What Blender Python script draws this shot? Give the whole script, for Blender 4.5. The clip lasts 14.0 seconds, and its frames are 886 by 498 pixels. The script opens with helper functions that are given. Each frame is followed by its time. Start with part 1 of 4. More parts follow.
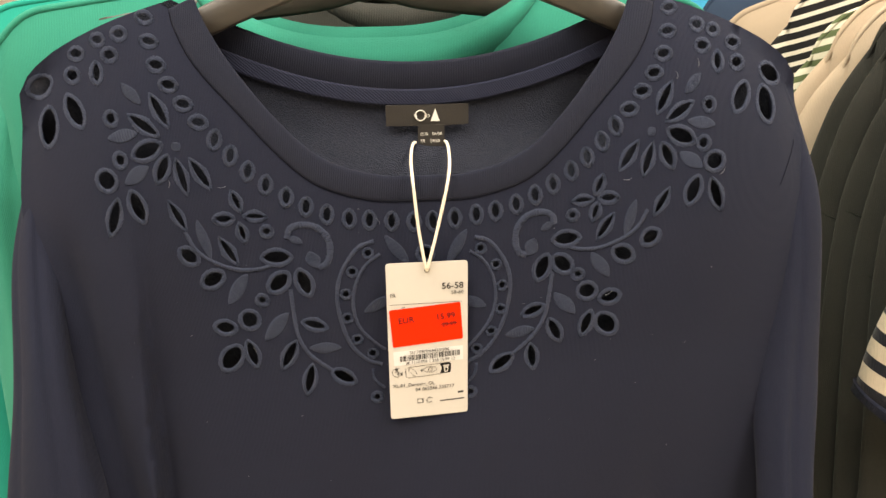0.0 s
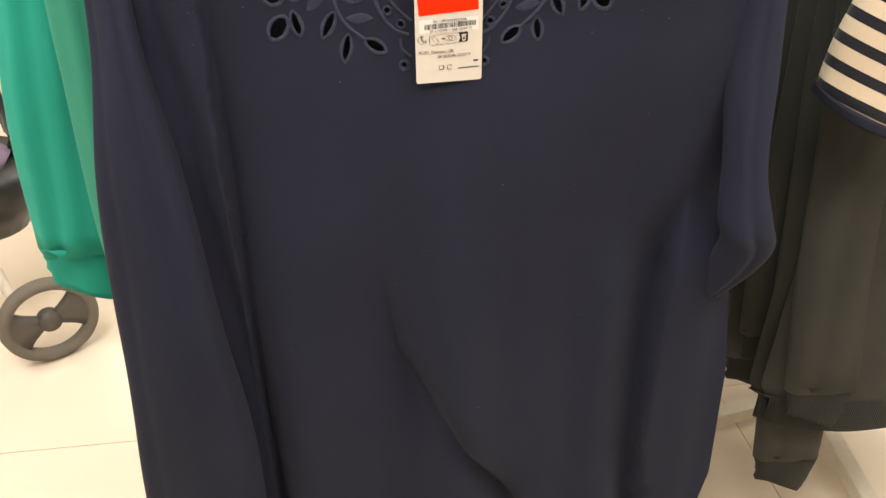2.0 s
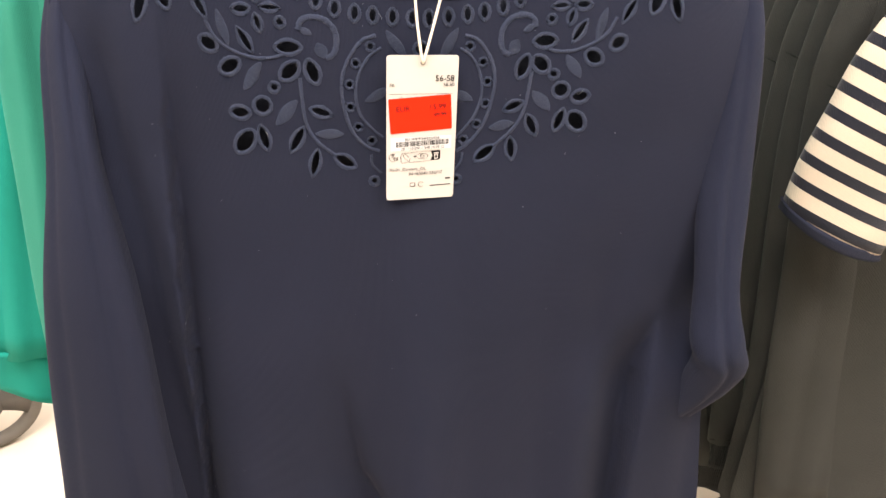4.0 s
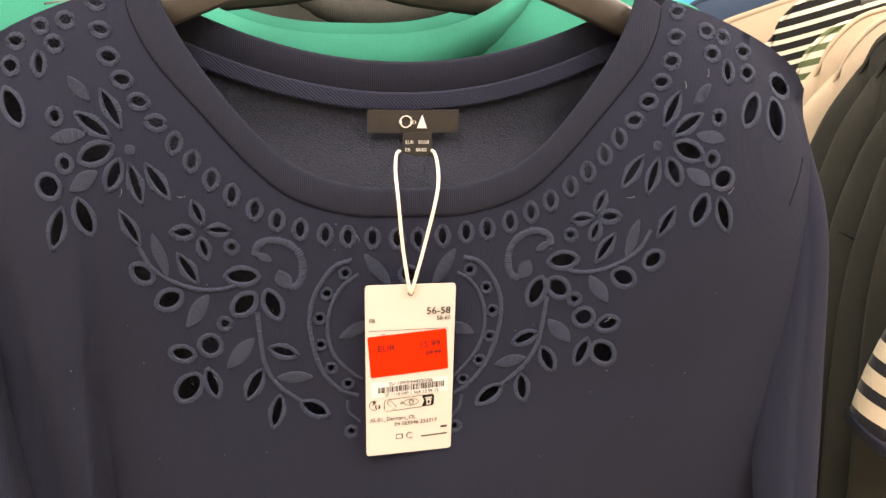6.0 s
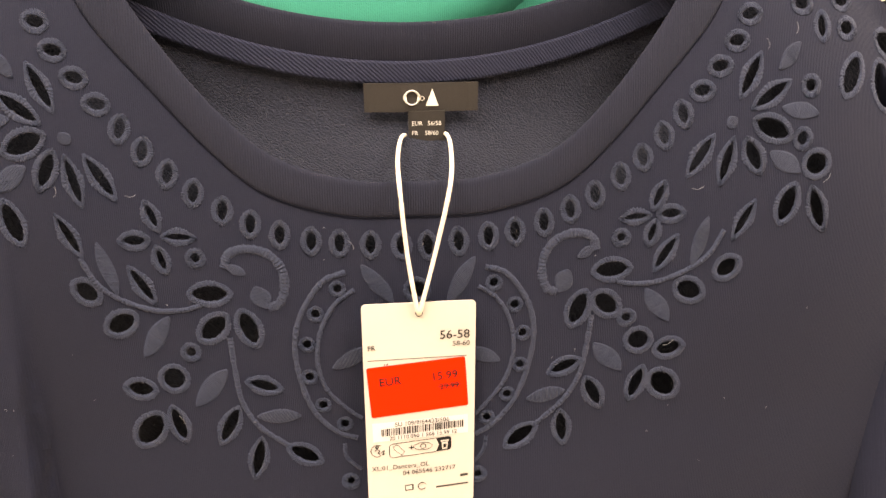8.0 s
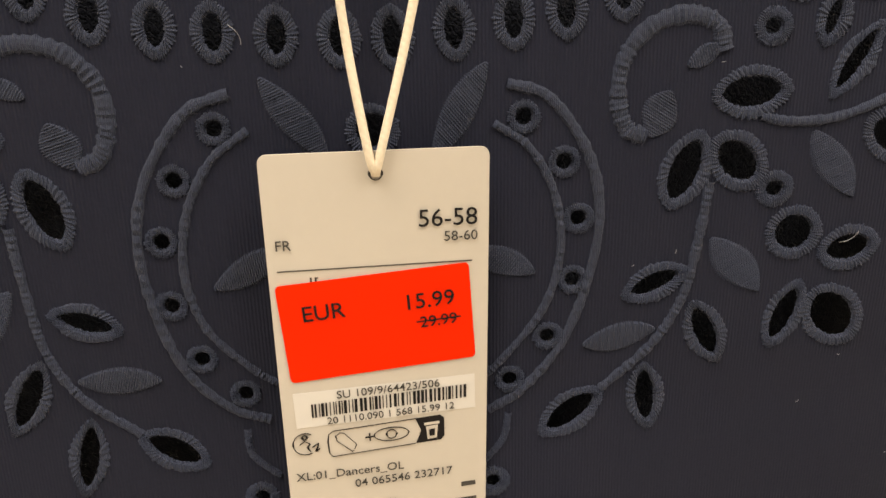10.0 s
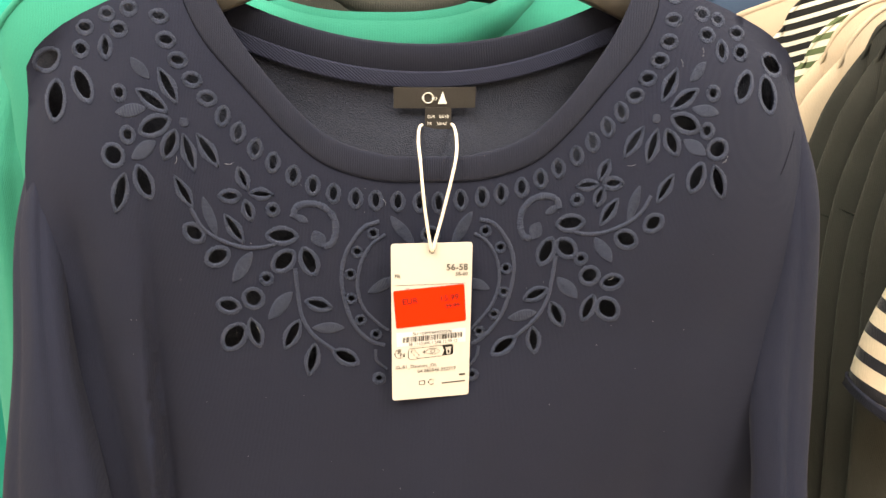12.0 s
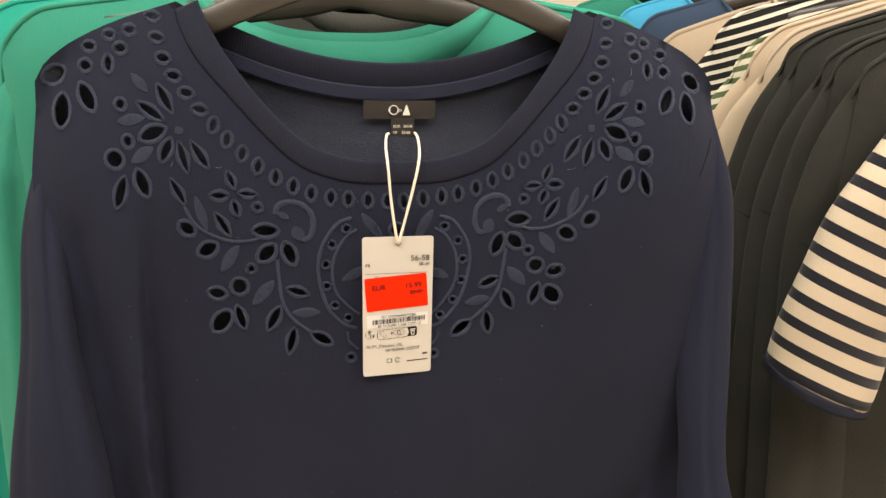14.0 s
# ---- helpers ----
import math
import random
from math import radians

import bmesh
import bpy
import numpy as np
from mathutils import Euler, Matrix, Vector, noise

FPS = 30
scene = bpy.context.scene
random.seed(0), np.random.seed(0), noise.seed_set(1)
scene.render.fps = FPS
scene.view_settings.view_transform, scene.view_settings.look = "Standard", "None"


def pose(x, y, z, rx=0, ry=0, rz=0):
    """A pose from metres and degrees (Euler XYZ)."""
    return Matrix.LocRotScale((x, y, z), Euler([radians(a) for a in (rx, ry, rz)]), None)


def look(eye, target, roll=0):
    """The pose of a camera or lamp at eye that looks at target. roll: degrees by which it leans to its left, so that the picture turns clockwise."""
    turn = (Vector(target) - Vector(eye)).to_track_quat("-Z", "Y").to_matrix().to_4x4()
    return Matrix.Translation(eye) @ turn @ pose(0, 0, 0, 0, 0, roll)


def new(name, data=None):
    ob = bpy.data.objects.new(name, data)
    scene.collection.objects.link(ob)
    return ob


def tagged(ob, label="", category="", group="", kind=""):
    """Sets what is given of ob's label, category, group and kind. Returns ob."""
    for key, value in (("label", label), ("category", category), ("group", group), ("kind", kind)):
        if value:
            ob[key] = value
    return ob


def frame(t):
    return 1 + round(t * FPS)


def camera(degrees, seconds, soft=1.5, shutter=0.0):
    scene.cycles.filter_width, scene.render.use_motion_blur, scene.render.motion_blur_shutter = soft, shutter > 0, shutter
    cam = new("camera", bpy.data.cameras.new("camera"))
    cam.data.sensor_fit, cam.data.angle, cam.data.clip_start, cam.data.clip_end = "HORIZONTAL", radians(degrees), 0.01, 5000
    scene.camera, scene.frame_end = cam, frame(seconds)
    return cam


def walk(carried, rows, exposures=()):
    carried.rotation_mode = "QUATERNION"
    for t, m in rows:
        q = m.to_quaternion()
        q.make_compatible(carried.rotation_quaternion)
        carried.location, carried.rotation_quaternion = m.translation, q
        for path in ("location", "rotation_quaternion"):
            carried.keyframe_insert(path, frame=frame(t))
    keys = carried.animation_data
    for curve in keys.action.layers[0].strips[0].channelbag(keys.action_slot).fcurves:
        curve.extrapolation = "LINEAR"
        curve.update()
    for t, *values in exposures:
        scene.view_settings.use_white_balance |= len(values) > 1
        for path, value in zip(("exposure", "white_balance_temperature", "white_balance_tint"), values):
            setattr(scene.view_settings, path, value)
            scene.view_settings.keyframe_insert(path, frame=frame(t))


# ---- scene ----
cam = camera(58.6, 14.0)
PATH = [
    (0, (0.03, 0.004, 1.276), (-0.07, 1.873, 0.571), -0.5),
    (0.5, (0.008, -0.027, 1.254), (-0.037, 1.866, 0.61), -0.4),
    (1, (0.01, -0.066, 1.248), (-0.05, 1.774, 0.467), -0.3),
    (1.5, (0.012, -0.108, 1.232), (-0.066, 1.664, 0.309), -0.4),
    (2, (0.006, -0.142, 1.208), (-0.044, 1.533, 0.116), -0.3),
    (2.5, (0.01, -0.141, 1.214), (-0.033, 1.452, 0.006), 0.4),
    (3, (0.012, -0.138, 1.214), (-0.023, 1.46, 0.012), 0.6),
    (3.5, (0.004, -0.116, 1.213), (0.045, 1.569, 0.137), 2.0),
    (4, (-0.001, -0.102, 1.23), (0.043, 1.667, 0.298), 2.5),
    (4.2, (-0.006, -0.095, 1.239), (0.05, 1.698, 0.355), 2.5),
    (6.3, (0.018, 0.083, 1.268), (0.002, 1.959, 0.574), 1.3),
    (6.5, (0.023, 0.099, 1.264), (-0.017, 1.972, 0.562), 1.0),
    (7, (0.021, 0.119, 1.259), (-0.039, 1.992, 0.561), 0.6),
    (7.5, (0.019, 0.125, 1.259), (-0.05, 1.996, 0.555), 0.4),
    (8, (0.021, 0.153, 1.242), (-0.07, 2.016, 0.519), -0.0),
    (8.5, (0.022, 0.247, 1.179), (-0.044, 2.096, 0.422), -0.6),
    (8.7, (0.019, 0.285, 1.152), (0.003, 2.133, 0.387), 0.1),
    (9.75, (0.018, 0.318, 1.134), (-0.060, 2.130, 0.345), -0.5),
    (10.8, (0.017, 0.290, 1.145), (-0.143, 2.098, 0.306), -1.0),
    (11, (0.019, 0.242, 1.168), (-0.166, 2.046, 0.321), -1.2),
    (11.5, (0.018, 0.1, 1.221), (-0.105, 1.944, 0.456), 0.1),
    (12, (0.016, -0.005, 1.261), (-0.044, 1.871, 0.571), 1.0),
    (12.5, (0.012, -0.076, 1.286), (-0.004, 1.811, 0.625), 1.6),
    (13, (0.015, -0.089, 1.281), (0.037, 1.796, 0.611), 1.9),
    (13.5, (0.018, -0.085, 1.276), (0.053, 1.795, 0.597), 1.8),
    (14, (0.013, -0.083, 1.276), (0.06, 1.802, 0.61), 1.8),
]

walk(cam, [(t, look(eye, target, roll)) for t, eye, target, roll in PATH],
     exposures=[(0.0, -0.90, 6800, 10), (0.5, -0.95, 6800, 10), (1.0, -0.83, 6800, 12), (1.5, -0.60, 6700, 18), (2.0, -0.99, 6500, 12), (2.5, -1.64, 6500, 10),
                (3.0, -1.84, 6500, 12), (3.5, -0.95, 6100, 16), (4.0, -0.47, 6100, 16), (6.3, -0.64, 7100, 18), (7.0, -0.45, 7100, 18), (7.5, -0.27, 7100, 18), (8.5, -0.80, 7700, 20), (8.7, -0.95, 7500, 18),
                (10.8, -1.42, 7100, 10), (11.0, -1.42, 7100, 10), (11.5, -0.48, 7000, 10), (12.0, -0.42, 6900, 10), (12.5, -0.80, 6900, 10), (13.0, -1.27, 6700, 11), (14.0, -1.17, 6700, 12)])

# ---- light ----
world = bpy.data.worlds.new("world")
world.use_nodes = True
world.node_tree.nodes["Background"].inputs["Color"].default_value = (1.0, 0.95, 0.88, 1)
world.node_tree.nodes["Background"].inputs["Strength"].default_value = 0.12
scene.world = world
scene.view_settings.exposure = 0.0


def ceiling_lamp(x, y, sx, sy, watts):
    data = bpy.data.lights.new("ceiling_lamp", "AREA")
    data.shape, data.size, data.size_y, data.energy = "RECTANGLE", sx, sy, watts
    data.color = (1.0, 0.945, 0.85)
    lamp = new("ceiling_lamp", data)
    lamp.matrix_world = pose(x, y, 2.93)
    return lamp


ceiling_lamp(-0.55, -0.35, 0.9, 1.5, 150)
ceiling_lamp(1.25, -0.15, 0.6, 1.2, 125)
ceiling_lamp(-1.9, 0.6, 0.9, 1.8, 95)
ceiling_lamp(2.1, 1.7, 0.9, 1.8, 170)
ceiling_lamp(-1.6, 4.6, 1.8, 0.9, 110)
ceiling_lamp(2.8, 4.8, 1.8, 0.9, 110)


# ---- materials ----
def nodes_of(name):
    mat = bpy.data.materials.new(name)
    mat.use_nodes = True
    tree = mat.node_tree
    return mat, tree, tree.nodes["Principled BSDF"]


def link(tree, a, b):
    tree.links.new(a, b)


def add(tree, kind, **values):
    node = tree.nodes.new(kind)
    for key, value in values.items():
        node.inputs[key].default_value = value
    return node


def fabric(name, colour, light=None, rib=0.0011, axis=0, relief=0.3, sheen=0.15, rough=0.92, mottle=0.25, ribs_shade=0.25, twist=1.5):
    """Knitted cloth: fine ribs, soft mottling and a little fuzz."""
    mat, tree, bsdf = nodes_of(name)
    light = light or tuple(min(1, c * 1.35 + 0.002) for c in colour)
    where = tree.nodes.new("ShaderNodeTexCoord")
    big = add(tree, "ShaderNodeTexNoise", Scale=9.0, Detail=4.0)
    fine = add(tree, "ShaderNodeTexNoise", Scale=1100.0, Detail=3.0)
    wave = add(tree, "ShaderNodeTexWave", Scale=0.314 / rib, Distortion=twist, Detail=2.0)
    wave.inputs["Detail Scale"].default_value = 3.0
    wave.bands_direction = ("X", "Y", "Z", "DIAGONAL")[axis]
    for node in (big, fine, wave):
        link(tree, where.outputs["Object"], node.inputs["Vector"])
    mix = tree.nodes.new("ShaderNodeMix")
    mix.data_type = "RGBA"
    mix.inputs["A"].default_value = (*colour, 1)
    mix.inputs["B"].default_value = (*light, 1)
    total = tree.nodes.new("ShaderNodeMath")
    total.operation = "MULTIPLY_ADD"
    link(tree, big.outputs["Fac"], total.inputs[0])
    total.inputs[1].default_value = mottle * 2
    grain = tree.nodes.new("ShaderNodeMath")
    grain.operation = "MULTIPLY_ADD"
    link(tree, fine.outputs["Fac"], grain.inputs[0])
    grain.inputs[1].default_value = 0.9
    lines = tree.nodes.new("ShaderNodeMath")
    lines.operation = "MULTIPLY_ADD"
    link(tree, wave.outputs["Fac"], lines.inputs[0])
    lines.inputs[1].default_value = ribs_shade
    lines.inputs[2].default_value = -0.35
    link(tree, lines.outputs[0], grain.inputs[2])
    link(tree, grain.outputs[0], total.inputs[2])
    link(tree, total.outputs[0], mix.inputs["Factor"])
    link(tree, mix.outputs["Result"], bsdf.inputs["Base Color"])
    height = tree.nodes.new("ShaderNodeMath")
    height.operation = "ADD"
    link(tree, wave.outputs["Fac"], height.inputs[0])
    link(tree, fine.outputs["Fac"], height.inputs[1])
    bump = add(tree, "ShaderNodeBump", Strength=relief, Distance=0.0006)
    link(tree, height.outputs[0], bump.inputs["Height"])
    link(tree, bump.outputs["Normal"], bsdf.inputs["Normal"])
    bsdf.inputs["Roughness"].default_value = rough
    bsdf.inputs["Specular IOR Level"].default_value = 0.2
    bsdf.inputs["Sheen Weight"].default_value = sheen
    bsdf.inputs["Sheen Roughness"].default_value = 0.5
    bsdf.inputs["Sheen Tint"].default_value = (*[min(1, 0.3 + c * 3) for c in colour], 1)
    return mat


def plain(name, colour, rough=0.5, metal=0.0, spec=0.5, grain=0.12, scale=60.0, relief=0.05):
    """Painted, moulded or printed surface with slight wear."""
    mat, tree, bsdf = nodes_of(name)
    where = tree.nodes.new("ShaderNodeTexCoord")
    noisy = add(tree, "ShaderNodeTexNoise", Scale=scale, Detail=5.0)
    link(tree, where.outputs["Object"], noisy.inputs["Vector"])
    mix = tree.nodes.new("ShaderNodeMix")
    mix.data_type = "RGBA"
    mix.inputs["A"].default_value = (*[c * (1 - grain) for c in colour], 1)
    mix.inputs["B"].default_value = (*[min(1, c * (1 + grain)) for c in colour], 1)
    link(tree, noisy.outputs["Fac"], mix.inputs["Factor"])
    link(tree, mix.outputs["Result"], bsdf.inputs["Base Color"])
    bump = add(tree, "ShaderNodeBump", Strength=relief, Distance=0.001)
    link(tree, noisy.outputs["Fac"], bump.inputs["Height"])
    link(tree, bump.outputs["Normal"], bsdf.inputs["Normal"])
    bsdf.inputs["Roughness"].default_value = rough
    bsdf.inputs["Metallic"].default_value = metal
    bsdf.inputs["Specular IOR Level"].default_value = spec
    return mat


def striped(name, pale, dark, period, share, tilt=0.0, start=0.0):
    """Jersey with woven stripes across the object's height."""
    mat = fabric(name, pale, rib=0.0012)
    tree = mat.node_tree
    bsdf = tree.nodes["Principled BSDF"]
    old = bsdf.inputs["Base Color"].links[0].from_socket
    where = tree.nodes.new("ShaderNodeTexCoord")
    split = tree.nodes.new("ShaderNodeSeparateXYZ")
    link(tree, where.outputs["Object"], split.inputs[0])
    lean = tree.nodes.new("ShaderNodeMath")
    lean.operation = "MULTIPLY_ADD"
    link(tree, split.outputs["X"], lean.inputs[0])
    lean.inputs[1].default_value = tilt
    link(tree, split.outputs["Z"], lean.inputs[2])
    shift = tree.nodes.new("ShaderNodeMath")
    shift.operation = "ADD"
    link(tree, lean.outputs[0], shift.inputs[0])
    shift.inputs[1].default_value = start
    turn = tree.nodes.new("ShaderNodeMath")
    turn.operation = "DIVIDE"
    link(tree, shift.outputs[0], turn.inputs[0])
    turn.inputs[1].default_value = period
    part_of = tree.nodes.new("ShaderNodeMath")
    part_of.operation = "FRACT"
    link(tree, turn.outputs[0], part_of.inputs[0])
    test = tree.nodes.new("ShaderNodeMath")
    test.operation = "LESS_THAN"
    link(tree, part_of.outputs[0], test.inputs[0])
    test.inputs[1].default_value = share
    mix = tree.nodes.new("ShaderNodeMix")
    mix.data_type = "RGBA"
    link(tree, test.outputs[0], mix.inputs["Factor"])
    link(tree, old, mix.inputs["A"])
    mix.inputs["B"].default_value = (*dark, 1)
    link(tree, mix.outputs["Result"], bsdf.inputs["Base Color"])
    return mat


# Darker than the cloth: the shade in the seams' groove is put into this colour.
M_SEAM = plain("navy_seam_groove", (0.005, 0.006, 0.011), rough=0.95, spec=0.05)
M_LINT = plain("pale_lint", (0.30, 0.31, 0.34), rough=0.9)
NAVY = (0.0086, 0.0103, 0.0212)
M_NAVY = fabric("navy_jersey", NAVY, (0.0146, 0.0170, 0.0340), rib=0.00095, relief=0.3, sheen=0.04, ribs_shade=0.22)
M_NAVY_RIB = fabric("navy_rib", (0.0092, 0.0106, 0.0196), (0.0160, 0.0182, 0.0330), rib=0.0012, sheen=0.04, relief=0.35, ribs_shade=0.3)
M_NAVY_LOOP = fabric("navy_loopback", (0.010, 0.012, 0.020), (0.032, 0.036, 0.056), rib=0.0014, axis=3, relief=1.0, ribs_shade=0.45, twist=9.0)
M_TAPE = fabric("navy_herringbone_tape", (0.010, 0.012, 0.025), (0.027, 0.031, 0.058), rib=0.0011, axis=3, relief=0.5, ribs_shade=0.5, sheen=0.05)
M_STITCH = fabric("navy_embroidery_thread", (0.019, 0.024, 0.044), (0.046, 0.056, 0.094), rib=0.0005, relief=0.6, sheen=0.1, rough=0.8)
M_GREEN = fabric("green_jersey", (0.023, 0.185, 0.128), rib=0.0012, sheen=0.1, relief=0.25, ribs_shade=0.25)
M_GREEN_DEEP = fabric("deep_green_jersey", (0.010, 0.225, 0.170), rib=0.0012, sheen=0.1, relief=0.25, ribs_shade=0.25)
M_GREEN_THREAD = plain("dark_green_thread", (0.010, 0.10, 0.07), rough=0.8)
M_BLACK = fabric("black_fleece", (0.019, 0.0193, 0.0168), (0.037, 0.037, 0.032), rib=0.0016, relief=0.4, sheen=0.15, ribs_shade=0.1, mottle=0.5)
M_BLACK_RIB = fabric("black_rib", (0.011, 0.012, 0.010), (0.024, 0.024, 0.020), rib=0.003, relief=1.0)
M_CREAM = fabric("cream_jersey", (0.42, 0.335, 0.245), rib=0.0014, sheen=0.05)
M_BEIGE = fabric("beige_jersey", (0.34, 0.27, 0.195), rib=0.0014, sheen=0.05)
M_BLUE = fabric("blue_jersey", (0.05, 0.33, 0.55), rib=0.0014)
M_DENIM = fabric("dark_denim", (0.03, 0.05, 0.09), rib=0.0014)
M_STRIPE = striped("navy_striped_cream_jersey", (0.50, 0.415, 0.315), (0.012, 0.0125, 0.019), 0.0272, 0.42, 0.42, 0.012)
M_STRIPE_BW = striped("black_striped_jersey", (0.58, 0.54, 0.45), (0.012, 0.012, 0.012), 0.0150, 0.62, -0.34, 0.0)
M_STRIPE_GREEN = striped("sage_striped_jersey", (0.55, 0.53, 0.42), (0.10, 0.13, 0.06), 0.0150, 0.5, -0.34, 0.0)
M_HANGER = plain("black_plastic", (0.050, 0.044, 0.038), rough=0.38, spec=0.5)
M_CHROME = plain("chrome", (0.62, 0.60, 0.57), rough=0.22, metal=1.0)
M_PAINT = plain("cream_lacquer", (0.66, 0.60, 0.50), rough=0.4)
M_CARD = plain("white_card", (0.56, 0.52, 0.47), rough=0.55, grain=0.02, scale=300)
M_CARD_GREY = plain("grey_print_strip", (0.66, 0.64, 0.62), rough=0.5, grain=0.03)
M_STICKER = plain("red_sticker", (0.84, 0.024, 0.003), rough=0.8, spec=0.05, grain=0.03)
M_INK = plain("black_ink", (0.02, 0.018, 0.018), rough=0.9, spec=0.03, grain=0.0)
M_INK_GREY = plain("grey_ink", (0.07, 0.066, 0.062), rough=0.9, spec=0.03, grain=0.0)
M_STRING = fabric("white_string", (0.70, 0.62, 0.50), rib=0.0011, axis=3, relief=0.15, ribs_shade=0.08)
M_LABEL = fabric("black_satin_label", (0.030, 0.027, 0.025), rib=0.0006, relief=0.3, sheen=0.1, rough=0.5)
M_WHITE_THREAD = plain("white_thread", (0.78, 0.75, 0.70), rough=0.7)
M_WALL = plain("white_wall_paint", (0.78, 0.74, 0.66), rough=0.8, grain=0.03, scale=3)
M_RUBBER = plain("grey_rubber", (0.15, 0.13, 0.105), rough=0.75)
M_HUB = plain("dark_plastic", (0.09, 0.08, 0.068), rough=0.5)
M_TUBE = plain("black_tube", (0.02, 0.02, 0.02), rough=0.35)
M_SEAT = fabric("grey_canvas", (0.10, 0.09, 0.08), rib=0.002, relief=0.6)
M_LILAC = fabric("lilac_cloth", (0.24, 0.18, 0.28), rib=0.002)
M_TILE = plain("cream_floor_tile", (0.80, 0.70, 0.575), rough=0.15, grain=0.06, scale=5, relief=0.01)
M_JOINT = plain("tile_joint", (0.42, 0.36, 0.28), rough=0.8)


# ---- mesh helpers ----
def thing(name, m, label, category, group="", kind=""):
    ob = new(name)
    ob.matrix_world = m
    return tagged(ob, label, category, group, kind)


def part(name, bm, material, parent, label="", smooth=True):
    mesh = bpy.data.meshes.new(name)
    bmesh.ops.recalc_face_normals(bm, faces=bm.faces)
    for face in bm.faces:
        face.smooth = smooth
    bm.to_mesh(mesh)
    bm.free()
    mesh.materials.append(material)
    ob = new(name, mesh)
    ob.parent = parent
    if label:
        ob["label"] = label
    return ob


def loft(rings, closed=True, caps=False, bm=None):
    """Skin a row of rings that have the same number of points."""
    bm = bm or bmesh.new()
    grid = [[bm.verts.new(p) for p in ring] for ring in rings]
    n = len(rings[0])
    for a, b in zip(grid, grid[1:]):
        for i in range(n if closed else n - 1):
            j = (i + 1) % n
            bm.faces.new((a[i], a[j], b[j], b[i]))
    if caps:
        bm.faces.new(grid[0][::-1])
        bm.faces.new(grid[-1])
    return bm


def thicken(bm, amount):
    bmesh.ops.recalc_face_normals(bm, faces=bm.faces)
    bmesh.ops.solidify(bm, geom=bm.faces[:], thickness=amount)
    return bm


def spline(points, n):
    """n points on a smooth curve through the given ones."""
    pts = [np.array(p, float) for p in points]
    pts = [2 * pts[0] - pts[1]] + pts + [2 * pts[-1] - pts[-2]]
    out = []
    for k in range(n):
        s = k / (n - 1) * (len(pts) - 3)
        i = min(int(s), len(pts) - 4)
        f = s - i
        a, b, c, d = pts[i:i + 4]
        out.append(0.5 * (2 * b + (c - a) * f + (2 * a - 5 * b + 4 * c - d) * f * f + (3 * b - a - 3 * c + d) * f ** 3))
    return out


def tube(points, radius, sides=8, n=None, flat=1.0, caps=True, bm=None):
    """A round rod along a smooth curve."""
    pts = [Vector(p) for p in (spline(points, n) if n else points)]
    rings = []
    up = Vector((0.0, 0.3, 1.0)).normalized()
    for i, p in enumerate(pts):
        way = (pts[min(i + 1, len(pts) - 1)] - pts[max(i - 1, 0)]).normalized()
        side = way.cross(up)
        if side.length < 0.05:
            side = way.cross(Vector((1, 0, 0)))
        side.normalize()
        top = side.cross(way)
        r = radius(i / (len(pts) - 1)) if callable(radius) else radius
        rings.append([p + side * r * math.cos(a) + top * r * flat * math.sin(a) for a in (2 * math.pi * k / sides for k in range(sides))])
    return loft(rings, True, caps, bm)


def box(bm, lo, hi, bevel=0.0):
    got = bmesh.ops.create_cube(bm, size=1.0)["verts"]
    for v in got:
        v.co = Vector([lo[k] + (v.co[k] + 0.5) * (hi[k] - lo[k]) for k in range(3)])
    if bevel:
        edges = list({e for v in got for e in v.link_edges})
        bmesh.ops.bevel(bm, geom=edges, offset=bevel, segments=2, affect="EDGES")
    return bm


def smooth_step(x):
    x = max(0.0, min(1.0, x))
    return x * x * (3 - 2 * x)


# ---- room ----
def slab(name, lo, hi, material, label=""):
    bm = box(bmesh.new(), lo, hi)
    ob = part(name, bm, material, None, "", smooth=False)
    return tagged(ob, label, "", "", "structure")


floor = slab("floor", (-5, -4, -0.12), (5, 7, -0.004), M_JOINT, "cream glazed shop floor with thin grey joints")
slab("wall_north", (-5, 7, -0.12), (5, 7.15, 3.1), M_WALL, "plain white painted shop wall")
slab("wall_south", (-5, -4.15, -0.12), (5, -4, 3.1), M_WALL, "plain white painted shop wall")
slab("wall_west", (-5.15, -4.15, -0.12), (-5, 7.15, 3.1), M_WALL, "plain white painted shop wall")
slab("wall_east", (5, -4.15, -0.12), (5.15, 7.15, 3.1), M_WALL, "plain white painted shop wall")
slab("ceiling", (-5.15, -4.15, 3.0), (5.15, 7.15, 3.1), M_WALL, "plain white painted shop ceiling")


# ---- hangers ----
def hanger(m, half, drop, label):
    """A flat moulded clothes hanger with a swivel hook; the origin is where the hook leaves the bar."""
    top = thing("clothes_hanger", m, label, "hanger", "hangers on the rails")
    bm = bmesh.new()
    rows = []
    for k in range(41):
        s = -1 + k / 20
        x = s * half
        z = -drop * abs(s) ** 1.25 + 0.006 * math.exp(-(s / 0.12) ** 2)
        h = 0.0135 * (1 - 0.25 * abs(s))
        d = 0.0065 + 0.004 * abs(s)
        rows.append([(x, d * c, z + h * t) for c, t in ((-1, -0.8), (-1, 0.8), (-0.7, 1), (0.7, 1), (1, 0.8), (1, -0.8), (0.7, -1), (-0.7, -1))])
    part("bar", loft(rows, True, True, bm), M_HANGER, top)
    hook = [(0, 0, 0.008), (0, 0, 0.04)] + [(0.0, 0.022 * math.sin(a) - 0.0, 0.066 - 0.022 * math.cos(a)) for a in np.linspace(0.3, 5.0, 14)]
    part("hook", tube(hook, 0.0019, 8), M_CHROME, top, "thin chrome hook")
    return top


